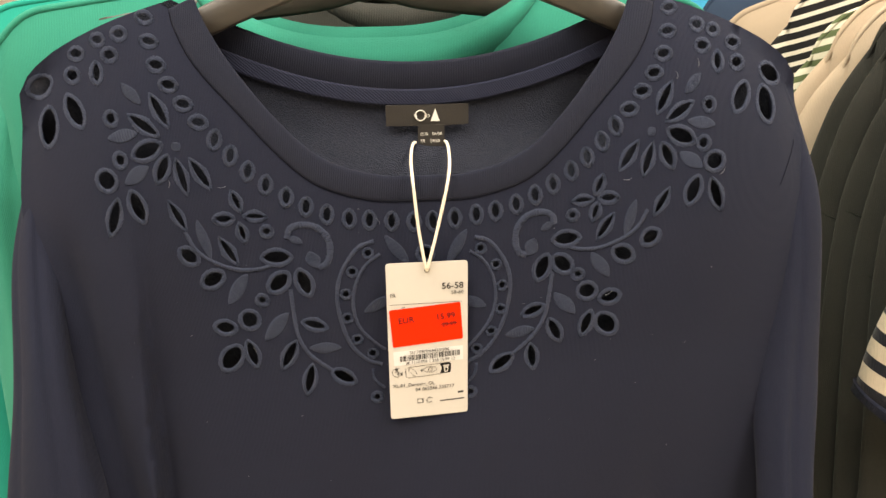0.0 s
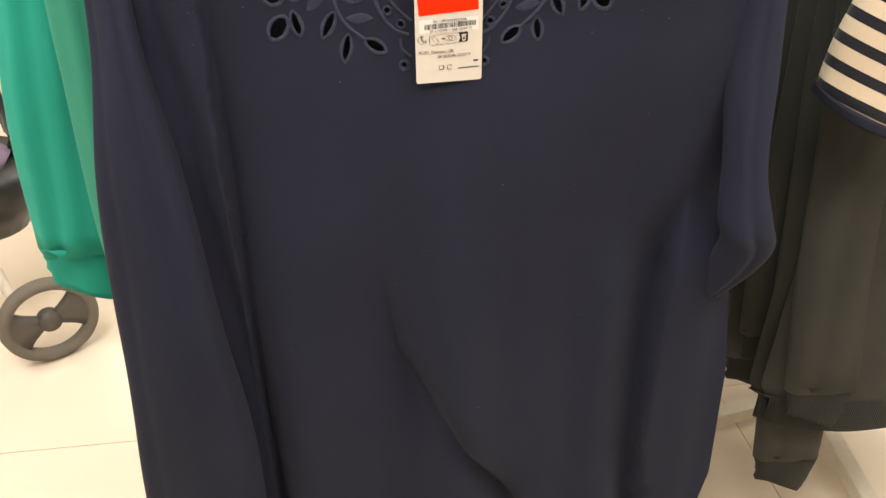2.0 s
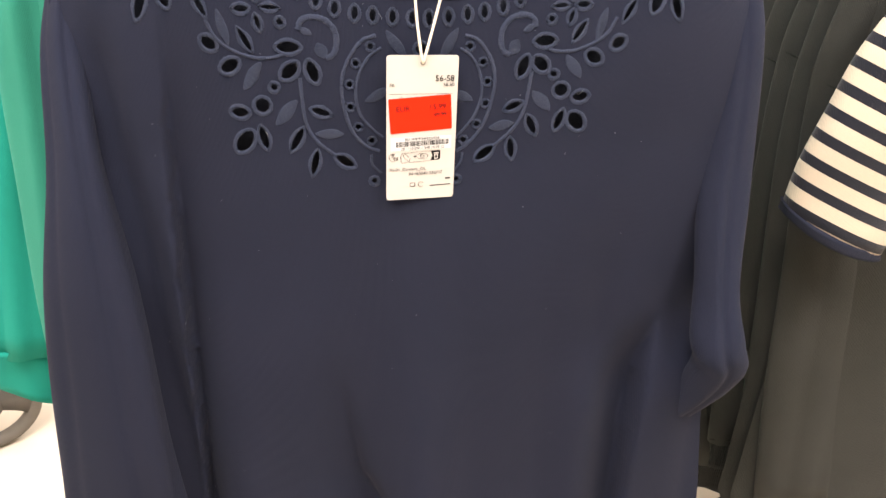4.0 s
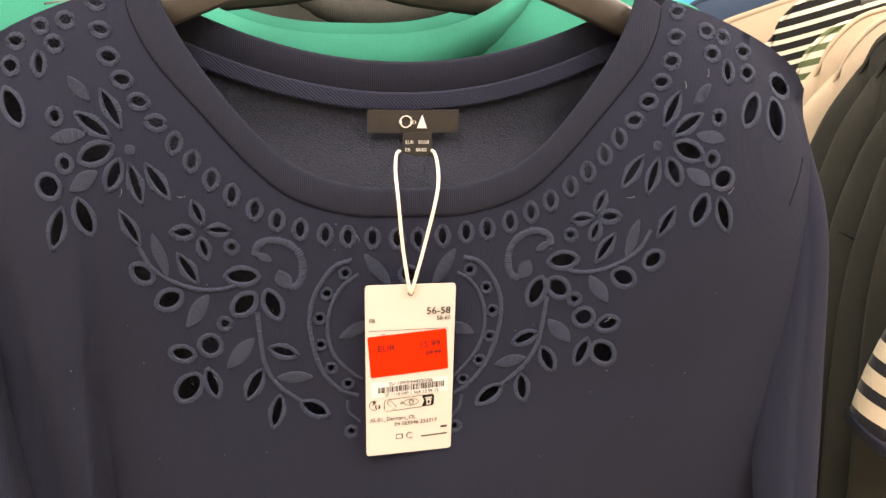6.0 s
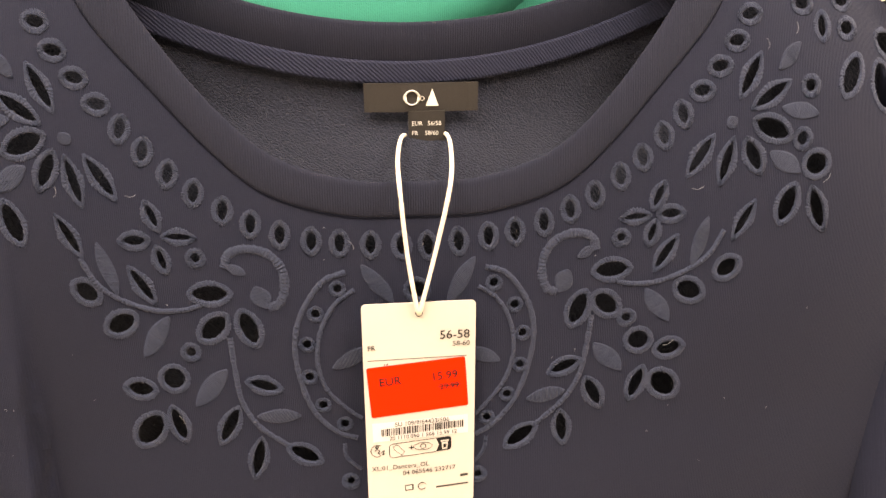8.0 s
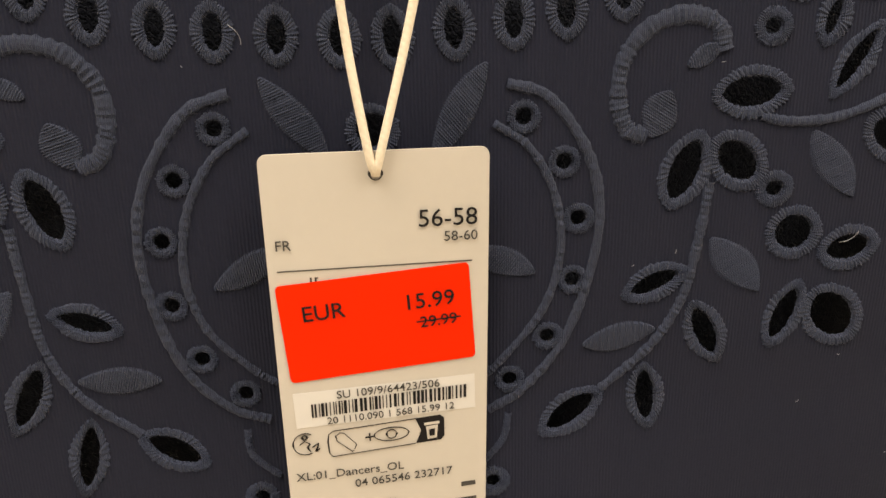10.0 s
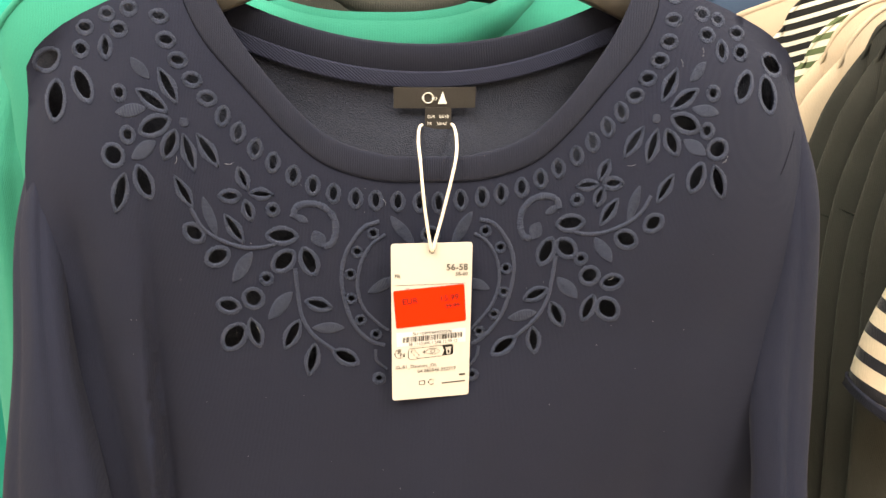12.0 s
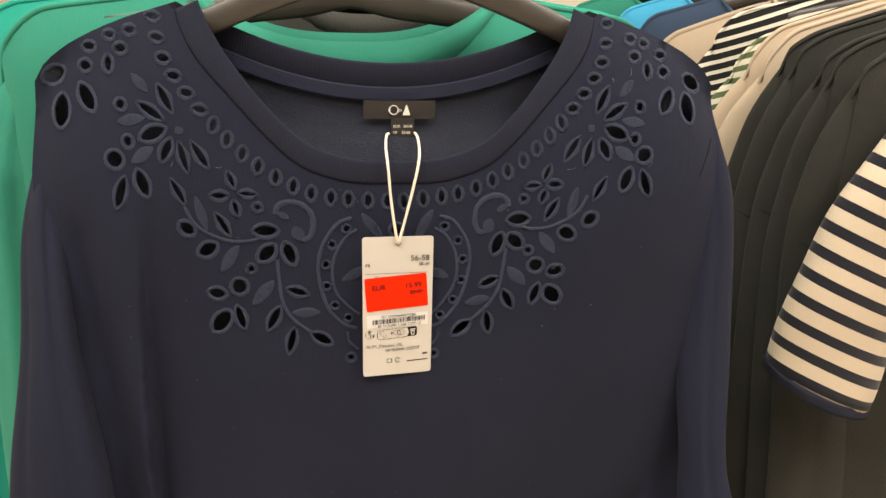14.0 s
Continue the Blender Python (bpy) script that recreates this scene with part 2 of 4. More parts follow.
# ---- garments ----
class Cut:
    """The cut of a hanging top: x across, y to the back, z up, all from the point where the hanger's hook leaves the bar."""

    def __init__(self, half, drop, length, neck, neck_front, neck_back, depth, flare, seed, droop=0.030, ease=0.03):
        self.droop, self.ease = droop, ease
        self.half, self.drop, self.length, self.neck = half, drop, length, neck
        self.neck_front, self.neck_back, self.depth, self.flare = neck_front, neck_back, depth, flare
        rng = random.Random(seed)
        self.waves = [(rng.uniform(14, 22), rng.uniform(0, 6), 0.006), (rng.uniform(30, 46), rng.uniform(0, 6), 0.003)]

    def shoulder(self, x):
        f = abs(x) / self.half
        return -self.drop * f ** 1.12 - self.droop * max(0.0, (f - 0.84) / 0.16) ** 2.2

    def top(self, x, front):
        scoop = self.neck_front if front else self.neck_back
        low = self.shoulder(self.neck) - scoop
        if abs(x) >= self.neck:
            return self.shoulder(x)
        return low + scoop * (abs(x) / self.neck) ** 2.4

    def fold(self, x, t):
        return sum(a * t * math.sin(k * x + p + 1.3 * t) for k, p, a in self.waves)

    def y(self, x, z, s, t, front):
        gap = max(0.0, self.shoulder(x) - z)
        bulge = self.depth * (1 - math.exp(-gap / self.ease)) * max(0.0, 1 - abs(s) ** 4) ** 0.5
        return (-bulge if front else bulge) + self.fold(x, t)

    def panel(self, front, t0=0.0, t1=1.0, cols=40, rows=36, lift=0.0):
        lines = []
        for r in range(rows + 1):
            t = t0 + (t1 - t0) * r / rows
            line = []
            for c in range(cols + 1):
                s = -1 + 2 * c / cols
                s = math.sin(s * math.pi / 2) * 0.4 + s * 0.6
                x0 = s * self.half
                x = x0 * (1 + self.flare * t)
                z = self.top(x0, front) * (1 - t) + (-self.length + 0.008 * math.sin(9 * x0 + 1)) * t
                pull = 1.0 if t < 0.93 else 1 - 0.08 * smooth_step((t - 0.93) / 0.02)
                line.append((x * pull, self.y(x, z, s, t, front) * pull + (-lift if front else lift), z))
            lines.append(line)
        return lines


def band_up(f):
    """The band narrows towards the shoulder seams."""
    return 0.12 + 0.88 * (1 - f * f)


def neck_band(cut, front, width, lift):
    """The ribbed band round the neck opening."""
    rings = []
    n = 36
    for k in range(n + 1):
        x = -cut.neck + 2 * cut.neck * k / n
        z = cut.top(x, front)
        y = cut.y(x, z, x / cut.half, 0.0, front)
        up = band_up(x / cut.neck)
        out = -1 if front else 1
        rings.append([(x, y + out * lift, z - width * 0.45 * up),
                      (x, y + out * (lift + 0.002), z), (x * (1 - width * 1.2), y + out * lift * 0.3, z + width * 0.55 * up),
                      (x, y - out * 0.001, z), (x, y - out * 0.001, z - width * 0.45 * up)])
    return loft(rings, True, True)


def sleeve(path, waves=3, seed=1, sides=28, n=34, rough=0.12, skew=0.0, pleats=(), even=False):
    """A limp sleeve: a flattened tube with lengthwise creases. Path rows: x, y, z, half width, half depth."""
    rng = random.Random(seed)
    phase = rng.uniform(0, 6)
    rings = []
    for k, (x, y, z, w, d) in enumerate(spline(path, n)):
        t = k / (n - 1)
        ring = []
        for i in range(sides):
            a = 2 * math.pi * i / sides
            f = 1 + rough * min(1, t * 2.5) * (math.sin(waves * a + phase + 1.5 * t) + 0.5 * math.sin((waves + 2) * a - phase + 4 * t))
            f += 0.03 * math.sin(23 * t + 2 * a)
            for at, deep in pleats:
                away = (a - at - 0.25 * math.sin(3 * t) + math.pi) % (2 * math.pi) - math.pi
                f -= deep * smooth_step(t * 3) * (math.exp(-(away / 0.16) ** 2) - 0.5 * math.exp(-((away + 0.35) / 0.25) ** 2))
            ring.append((x + w * math.cos(a) * f, y + d * math.sin(a) * f, z + 0.004 * math.sin(2 * a + phase) + skew * (1 if even else min(1, t * 2)) * w * math.cos(a)))
        rings.append(ring)
    return loft(rings, True, True)


def top_on_hanger(name, m, cut, cloth, rib, label, category, paths, cuffs=True, group="", hem=True, collar=0.03, skew=0.0, limp=0.12, loose=1.0, ridge=0.005, pleats=(), hanger_label="black plastic clothes hanger with a chrome hook"):
    """A sewn top with its parts, hung on a hanger of its own."""
    top = thing(name, m, label, category, group)
    part("front", loft(cut.panel(True, 0, 0.94 if hem else 1.0), False), cloth, top)
    part("back", loft(cut.panel(False, 0, 0.94 if hem else 1.0), False), cloth, top)
    if hem:
        lines = [a + b[::-1] for a, b in zip(cut.panel(True, 0.935, 1.0, rows=5, lift=0.001), cut.panel(False, 0.935, 1.0, rows=5, lift=0.001))]
        part("hem_band", loft(lines, True), rib, top)
    part("neckband", neck_band(cut, True, collar, 0.002), rib, top)
    part("back_neckband", neck_band(cut, False, collar, 0.002), rib, top)
    for side in (-1, 1):
        # Added cord that rounds the shoulder edge so that it catches a bright line.
        line = [(side * x, 0.0, cut.shoulder(x) - ridge * 0.6) for x in np.linspace(cut.neck, cut.half - 0.004, 14)]
        end = cut.shoulder(cut.half)
        line += [(side * (cut.half + 0.001), 0.003, end - 0.016), (side * (cut.half + 0.005), 0.008, end - 0.036), (side * (cut.half + 0.012), 0.012, end - 0.064), (side * (cut.half + 0.020), 0.014, end - 0.100), (side * (cut.half + 0.025), 0.016, end - 0.140)]
        part("shoulder_ridge", tube(line, lambda f: ridge * min(1.0, 0.4 + 4 * f, 0.12 + 2.6 * (1 - f)), 10, 44), cloth, top)
    for k, path in enumerate(paths):
        arm = part("sleeve", sleeve(path, seed=k + len(name), rough=limp, skew=skew * (-1 if path[0][0] < 0 else 1), pleats=pleats, sides=44), cloth, top)
        if cuffs:
            x, y, z, w, d = path[-1]
            part("cuff", sleeve([(x, y, z + 0.006, min(0.98, 0.86 * loose) * w, d * 0.9), (x, y, z - 0.03, w * 0.72 * loose, d * 0.8), (x, y, z - 0.06, w * 0.62 * loose, d * 0.8)], 4, k, n=8, rough=0.07, skew=0.35 * (-1 if x < 0 else 1)), rib, arm)
    hanger(m @ pose(0, 0, -0.020), cut.half * 0.70, cut.drop * 0.74, hanger_label)
    return top


def arms(cut, out, length, w, d, push=0.0, lean=0.0, right=None, spread=0.0):
    """Two hanging sleeves for a cut."""
    h = cut.half
    z0 = cut.shoulder(h)
    rows = []
    for side in (-1, 1):
        if side > 0 and right is not None:
            out = right
        rows.append([(side * (h - 0.050), 0.004, z0 + 0.010, w * 0.35, 0.002), (side * (h - 0.030), 0.008, z0 - 0.018, w * 0.60, d * 0.5),
                     (side * (h - 0.006 + spread * 0.5 + out * 0.1), push * 0.1 + 0.012, z0 - 0.03 - length * 0.09, w * 0.74, d * 0.8),
                     (side * (h + spread + out * 0.2), push * 0.2 + 0.016, z0 - length * 0.25, w * 0.82, d),
                     (side * (h + spread + out * 0.6), push * 0.6 + 0.008, z0 - length * 0.6, w, d),
                     (side * (h + spread + out), push + lean * side, z0 - length, w * 0.95, d * 0.9)])
    return rows


# ---- the embroidered navy sweatshirt ----
NAVY_POSE = pose(-0.00988, 0.51344, 0, 0, 0, 9.0)
navy = thing("sweatshirt", NAVY_POSE, "navy blue sweatshirt with open-cut floral embroidery round the neck", "sweatshirt", "tops on the near rail")


def shoulder_z(x):
    return float(np.interp(abs(x), (0.0, 0.08, 0.145, 0.162, 0.185, 0.20, 0.215, 0.23, 0.245, 0.257, 0.266, 0.272), (1.280, 1.271, 1.2535, 1.2480, 1.2410, 1.2360, 1.2302, 1.2235, 1.2155, 1.2070, 1.1985, 1.1880)))


def navy_half(z, side=-1):
    """Half width of the body at a height; the wearer's left side swings out below the elbow."""
    if side > 0:
        return float(np.interp(z, (0.35, 0.41, 0.47, 0.62, 0.73, 0.80, 0.90, 1.05, 1.12, 1.16, 1.187), (0.286, 0.297, 0.308, 0.305, 0.291, 0.274, 0.270, 0.280, 0.281, 0.276, 0.272)))
    return float(np.interp(z, (0.35, 0.5, 0.9, 1.05, 1.12, 1.16, 1.187), (0.266, 0.268, 0.274, 0.282, 0.281, 0.276, 0.272)))


def second_fold(z):
    """Where the fold beside the wearer's right sleeve runs."""
    return float(np.interp(z, (0.40, 1.0, 1.12), (-0.196, -0.199, -0.194)))


def crease(x, z):
    """The long slanting fold and the soft upright ones of the hanging cloth."""
    line = float(np.interp(z, (0.38, 0.44, 0.558, 0.674, 0.789, 0.9), (0.105, 0.078, 0.007, -0.053, -0.070, -0.075)))
    s = x - line
    strength = 0.026 * smooth_step((0.86 - z) / 0.30)
    slant = strength * (0.55 * math.exp(-s / 0.07) - 1.25 * math.exp(-s / 0.010) if s > 0 else -0.70 * math.exp(s / 0.045))
    low = smooth_step((1.04 - z) / 0.5)
    upright = low * (0.012 * math.sin(39 * x + 0.8) + 0.006 * math.sin(71 * x + 2.0 * z))
    beside_arm = smooth_step((1.13 - z) / 0.16)
    edge = second_fold(z)
    valley = beside_arm * (0.5 + 0.5 * smooth_step((1.02 - z) / 0.15)) * (0.032 / (1 + math.exp(max(-40, min(40, (x - edge) / 0.0012)))) - 0.020 * min(1.0, math.exp(-(x - edge) / 0.040))) - 0.014 * smooth_step((1.0 - z) / 0.2) * smooth_step((z - 0.72) / 0.1) * math.exp(-((x - 0.175) / 0.025) ** 2)
    fold = float(np.interp(z, (0.36, 0.42, 0.53, 0.70, 0.77, 0.82), (0.240, 0.228, 0.216, 0.220, 0.226, 0.236)))
    side = smooth_step((0.84 - z) / 0.10) * (0.032 / (1 + math.exp(max(-40, min(40, (fold - x) / 0.0016)))) - 0.024 * math.exp(-((x - fold + 0.020) / 0.028) ** 2))
    tuck = float(np.interp(z, (0.47, 0.62, 0.76, 0.90, 1.0, 1.1), (-0.200, -0.203, -0.214, -0.229, -0.246, -0.254)))
    beside_sleeve = -0.013 * smooth_step((1.12 - z) / 0.08) * math.exp(-((x - tuck - 0.004) / 0.013) ** 2)
    return slant + upright + valley + side + beside_sleeve


def navy_front(x, z):
    """How far the front stands towards the viewer."""
    gap = max(0.0, shoulder_z(x) - z)
    edge = min(1.0, abs(x) / 0.285)
    ease = 0.14 - 0.06 * smooth_step((abs(x) - 0.1) / 0.1)
    return max(navy_back(x, z) + 0.004, 0.03 * x * smooth_step((z - 0.7) / 0.3) * (1 - math.exp(-gap / 0.05)) - 0.042 + (0.046 + 0.1 * ease) * (1 - math.exp(-gap / ease)) + 0.044 * min(1.0, max(0.0, (1.0 - z) / 0.6)) - 0.030 * edge ** 4 + crease(x, z))


def navy_back(x, z):
    gap = max(0.0, shoulder_z(x) - z)
    return 0.034 * smooth_step((1.160 - z) / 0.04) * (1 - smooth_step((abs(x) - 0.15) / 0.06)) - 0.036 - 0.014 * (1 - math.exp(-gap / 0.1)) - 0.022 * smooth_step(abs(x) / 0.16) - 0.01 * smooth_step((1.0 - z) / 0.4)


def hung(x, z):
    """The garment hangs a little off its middle, most at the shoulders."""
    return x + (0.0085 if x > 0 else 0.003) * (abs(x) / 0.26) ** 3 * smooth_step((z - 0.75) / 0.3)


def on_front(x, z, lift=0.0):
    return Vector((hung(x, z), -navy_front(x, z) - lift, z))


SEAM = spline([(0.0, 1.1185), (0.035, 1.1195), (0.070, 1.1300), (0.095, 1.1500), (0.1215, 1.1790), (0.146, 1.2070), (0.158, 1.2285), (0.162, 1.2425)], 40)
EDGE = spline([(0.0, 1.1355), (0.031, 1.1367), (0.066, 1.1480), (0.0935, 1.1715), (0.1215, 1.2060), (0.137, 1.2310), (0.1435, 1.2455), (0.145, 1.2500)], 40)
holes = []


def outline(x0, z0, x1, z1, width, n=16, blunt=0.0):
    """A pointed oval between two tips; blunt = 1 makes it a plain oval."""
    a, b = np.array((x0, z0)), np.array((x1, z1))
    way = b - a
    side = np.array((-way[1], way[0])) / np.hypot(*way)
    pts = []
    for k in range(n):
        q = 2 * math.pi * k / n
        c, s = math.cos(q), math.sin(q)
        across = math.copysign(abs(s) ** (1.35 - 0.35 * blunt), s)
        pts.append((a + b) / 2 + way * 0.5 * c + side * width * 0.5 * across)
    return pts


stitch_rng = random.Random(11)


def rim(loop, width, name="eyelet_rim"):
    """A flat satin-stitched border round a cut hole, its stitches ending unevenly."""
    n = len(loop)
    width *= 0.86
    middle = sum(loop) / n
    rows = [[], [], [], [], []]
    fine = 6
    for k in range(n * fine):
        i, f = divmod(k, fine)
        p = loop[i] * (1 - f / fine) + loop[(i + 1) % n] * (f / fine)
        out = p - middle
        out = out / max(1e-6, np.hypot(*out))
        jag = stitch_rng.uniform(-0.0003, 0.0003) + (0.0002 if k % 2 else -0.0002)
        inner = stitch_rng.uniform(-0.0003, 0.0002)
        ridge = 0.0006 + (0.00015 if k % 2 else -0.00015) + stitch_rng.uniform(-0.0001, 0.0001)
        for row, off, lift in zip(rows, (-0.0003 + inner, width * 0.12, width * 0.5, width * 0.88 + jag, width + jag), (-0.0006, ridge * 0.8, ridge, ridge * 0.8, 0.0)):
            q = p + out * off
            row.append(on_front(q[0], q[1], lift))
    part(name, loft(rows, True), M_STITCH, navy, "", smooth=False)


def half(x, z, side, nudge=(0.0, 0.0)):
    """A place of the pattern on one half of the front; the wearer's left half hangs a little skewed."""
    if side < 0:
        return np.array((-x + 0.0055 * (x / 0.26) ** 3, z))
    h = z - 1.1
    terms = np.array((1.0, x, h, x * x, x * h, h * h, x ** 3, x * x * h, x * h * h))
    return np.array((terms @ (-0.0008, 1.0100, -0.0905, -0.5879, 1.6649, -0.7951, 1.4859, -5.9479, 4.3625) + nudge[0],
                     terms @ (1.0987, 0.0792, 1.1119, -0.2523, -1.8917, 0.3595, 0.1111, 4.1116, 0.6079) + nudge[1]))


def cut_hole(x0, z0, x1, z1, width, blunt=0.0, border=0.0034, nudge=(0.0, 0.0)):
    """Holes on both halves of the front."""
    for side in (1, -1):
        loop = outline(*half(x0, z0, side, nudge), *half(x1, z1, side, nudge), width, blunt=blunt)
        holes.append(loop)
        rim(loop, border)


def dot(x, z, r, tall=1.0, border=0.0032, nudge=(0.0, 0.0)):
    cut_hole(x, z - r * tall, x, z + r * tall, 2 * r, 1.0, border, nudge)


def leaf(x0, z0, x1, z1, width, nudge=(0.0, 0.0)):
    """A filled satin-stitched leaf on both halves."""
    for side in (1, -1):
        a, b = half(x0, z0, side, nudge), half(x1, z1, side, nudge)
        way = b - a
        across = np.array((-way[1], way[0])) / np.hypot(*way)
        count = max(18, int(np.hypot(*way) / 0.00035))
        rows = []
        for k in range(count + 1):
            f = k / count
            wide = width * 0.5 * math.sin(math.pi * f) ** 0.8 + 0.0003
            up = 0.0006 + (0.0002 if k % 2 else -0.0001) + stitch_rng.uniform(-0.0001, 0.0001)
            row = []
            for o, lift in ((-1.0, 0.0), (-0.85, up * 0.8), (0.0, up), (0.85, up * 0.8), (1.0, 0.0)):
                reach = wide * (1 + (0.10 if k % 2 else -0.04) * (abs(o) > 0.9))
                q = a + way * (f + 0.05 * o * math.sin(math.pi * f)) + across * o * reach
                row.append(on_front(q[0], q[1], lift))
            rows.append(row)
        part("embroidered_leaf", loft(rows, False), M_STITCH, navy, "", smooth=False)


def stem(points, width=0.0034, n=40, name="embroidered_stem"):
    """A raised cord of stitches along a curve, on both halves."""
    width *= 0.88
    for side in (1, -1):
        line = [np.array(p) for p in spline([half(x, z, side) for x, z in points], n * 2)]
        rows = []
        for k, p in enumerate(line):
            way = line[min(k + 1, len(line) - 1)] - line[max(k - 1, 0)]
            out = np.array((-way[1], way[0])) / max(1e-9, np.hypot(*way))
            w = width * (0.5 + stitch_rng.uniform(-0.08, 0.10))
            ridge = 0.0009 + (0.0002 if k % 2 else -0.0001) + stitch_rng.uniform(-0.0002, 0.0002)
            rows.append([on_front(*(p + out * w * o), lift) for o, lift in ((-1, 0.0001), (-0.6, ridge * 0.8), (0, ridge), (0.6, ridge * 0.8), (1, 0.0001))])
        part(name, loft(rows, False), M_STITCH, navy, "", smooth=False)


# the row of eyelets along the neck
row = spline([(0.0070, 1.1039), (0.0343, 1.1054), (0.0613, 1.1090), (0.0882, 1.1202), (0.1121, 1.1358), (0.1339, 1.1567), (0.1552, 1.1818), (0.1736, 1.2086), (0.1807, 1.2373)], 160)
run = np.concatenate([[0.0], np.cumsum([np.hypot(*(q - p)) for p, q in zip(row, row[1:])])])
row = [row[int(np.argmin(abs(run - s)))] for s in np.linspace(0.0, run[-1], 17)]
for k, q in enumerate(row):
    way = row[min(k + 1, 16)] - row[max(k - 1, 0)]
    way = way / np.hypot(*way)
    out = np.array((way[1], -way[0]))
    if k < 11:
        upright = np.array((0.25 * out[0], out[1])) / np.hypot(0.25 * out[0], out[1])
        cut_hole(*(q + upright * 0.0045), *(q - upright * 0.0051), 0.0054, 0.55, 0.0031)
    else:
        cut_hole(q[0] - 0.0044, q[1] - 0.0006, q[0] + 0.0044, q[1] + 0.0010, 0.0056 if k < 15 else 0.0046, 0.8, 0.0031)
# the small four-petalled flower
cut_hole(0.1286, 1.1262, 0.1245, 1.1153, 0.0038, 0.3)
cut_hole(0.1205, 1.1107, 0.1086, 1.1099, 0.0035, 0.3)
cut_hole(0.1412, 1.1091, 0.1306, 1.1091, 0.0050, 0.5, nudge=(-0.0020, 0.0019))
cut_hole(0.1252, 1.1042, 0.1226, 1.0943, 0.0038, 0.3, nudge=(0.0003, 0.0019))
dot(0.1073, 1.0998, 0.0024, 1.0)
# the large flower on the shoulder
cut_hole(0.1780, 1.1893, 0.1687, 1.1711, 0.0053, 0.1)
cut_hole(0.1932, 1.1767, 0.1761, 1.1654, 0.0057, 0.1)
cut_hole(0.1926, 1.1514, 0.1749, 1.1588, 0.0090, 0.3, nudge=(0.0021, -0.0008))
cut_hole(0.1707, 1.1505, 0.1777, 1.1356, 0.0064, 0.2, nudge=(0.0018, -0.0024))
cut_hole(0.1642, 1.1479, 0.1592, 1.1277, 0.0049, 0.1)
cut_hole(0.1544, 1.1481, 0.1435, 1.1306, 0.0052, 0.1, nudge=(-0.0013, 0.0013))
leaf(0.1661, 1.1599, 0.1613, 1.1551, 0.0055)
dot(0.2074, 1.1751, 0.0030, 1.1)
dot(0.2030, 1.1488, 0.0030, 1.2)
leaf(0.2107, 1.1627, 0.1890, 1.1662, 0.0078, nudge=(0.0013, -0.0014))
leaf(0.2011, 1.1338, 0.1834, 1.1450, 0.0090, nudge=(0.0012, -0.0022))
leaf(0.1984, 1.1973, 0.1857, 1.1846, 0.0068, nudge=(0.0029, -0.0014))
dot(0.2145, 1.1352, 0.0059, 1.0, nudge=(-0.0022, 0.0001))
cut_hole(0.2079, 1.1217, 0.2154, 1.0997, 0.0070, 0.2, nudge=(0.0024, -0.0004))
cut_hole(0.1968, 1.1276, 0.1909, 1.1090, 0.0085, 0.3, nudge=(0.0024, -0.0037))
# the cluster on the shoulder seam
cut_hole(0.2549, 1.1793, 0.2592, 1.1559, 0.0120, 0.4, nudge=(0.0001, 0.0044))
cut_hole(0.2393, 1.1875, 0.2300, 1.1701, 0.0101, 0.4)
cut_hole(0.2711, 1.1884, 0.2544, 1.1974, 0.0105, 0.7, nudge=(0.0019, -0.0007))
dot(0.2353, 1.2011, 0.0041, 0.8, nudge=(-0.0017, 0.0007))
cut_hole(0.2163, 1.2083, 0.2163, 1.1979, 0.0053, 0.5)
dot(0.2063, 1.2144, 0.0040, 0.7, nudge=(-0.0018, -0.0007))
dot(0.2320, 1.2147, 0.0044, 0.6)
dot(0.2152, 1.2235, 0.0034, 0.7)
dot(0.1990, 1.2274, 0.0038, 0.7, nudge=(0.0027, -0.0005))
# the upper spray
cut_hole(0.1713, 1.1207, 0.1626, 1.1034, 0.0044, 0.1, nudge=(0.0058, -0.0051))
cut_hole(0.1666, 1.0881, 0.1575, 1.0800, 0.0086, 0.5, nudge=(0.0041, -0.0041))
cut_hole(0.1534, 1.0635, 0.1407, 1.0710, 0.0095, 0.5)
cut_hole(0.1391, 1.0948, 0.1297, 1.0788, 0.0047, 0.1, nudge=(-0.0019, 0.0026))
cut_hole(0.1107, 1.0817, 0.0930, 1.0817, 0.0084, 0.4, nudge=(0.0013, 0.0013))
cut_hole(0.1073, 1.0584, 0.0957, 1.0694, 0.0094, 0.5)
cut_hole(0.0868, 1.0716, 0.0810, 1.0554, 0.0085, 0.4, nudge=(0.0019, -0.0001))
dot(0.1140, 1.0513, 0.0026, 1.0, nudge=(0.0000, 0.0026))
dot(0.1240, 1.0370, 0.0055, 1.05, nudge=(-0.0017, 0.0020))
cut_hole(0.1480, 1.0324, 0.1353, 1.0308, 0.0079, 0.5, nudge=(-0.0018, 0.0003))
cut_hole(0.1454, 1.0000, 0.1335, 1.0162, 0.0117, 0.5)
cut_hole(0.1263, 1.0200, 0.1220, 1.0024, 0.0065, 0.3)
leaf(0.1541, 1.1089, 0.1469, 1.0821, 0.0065)
leaf(0.1228, 1.0705, 0.1376, 1.0494, 0.0087)
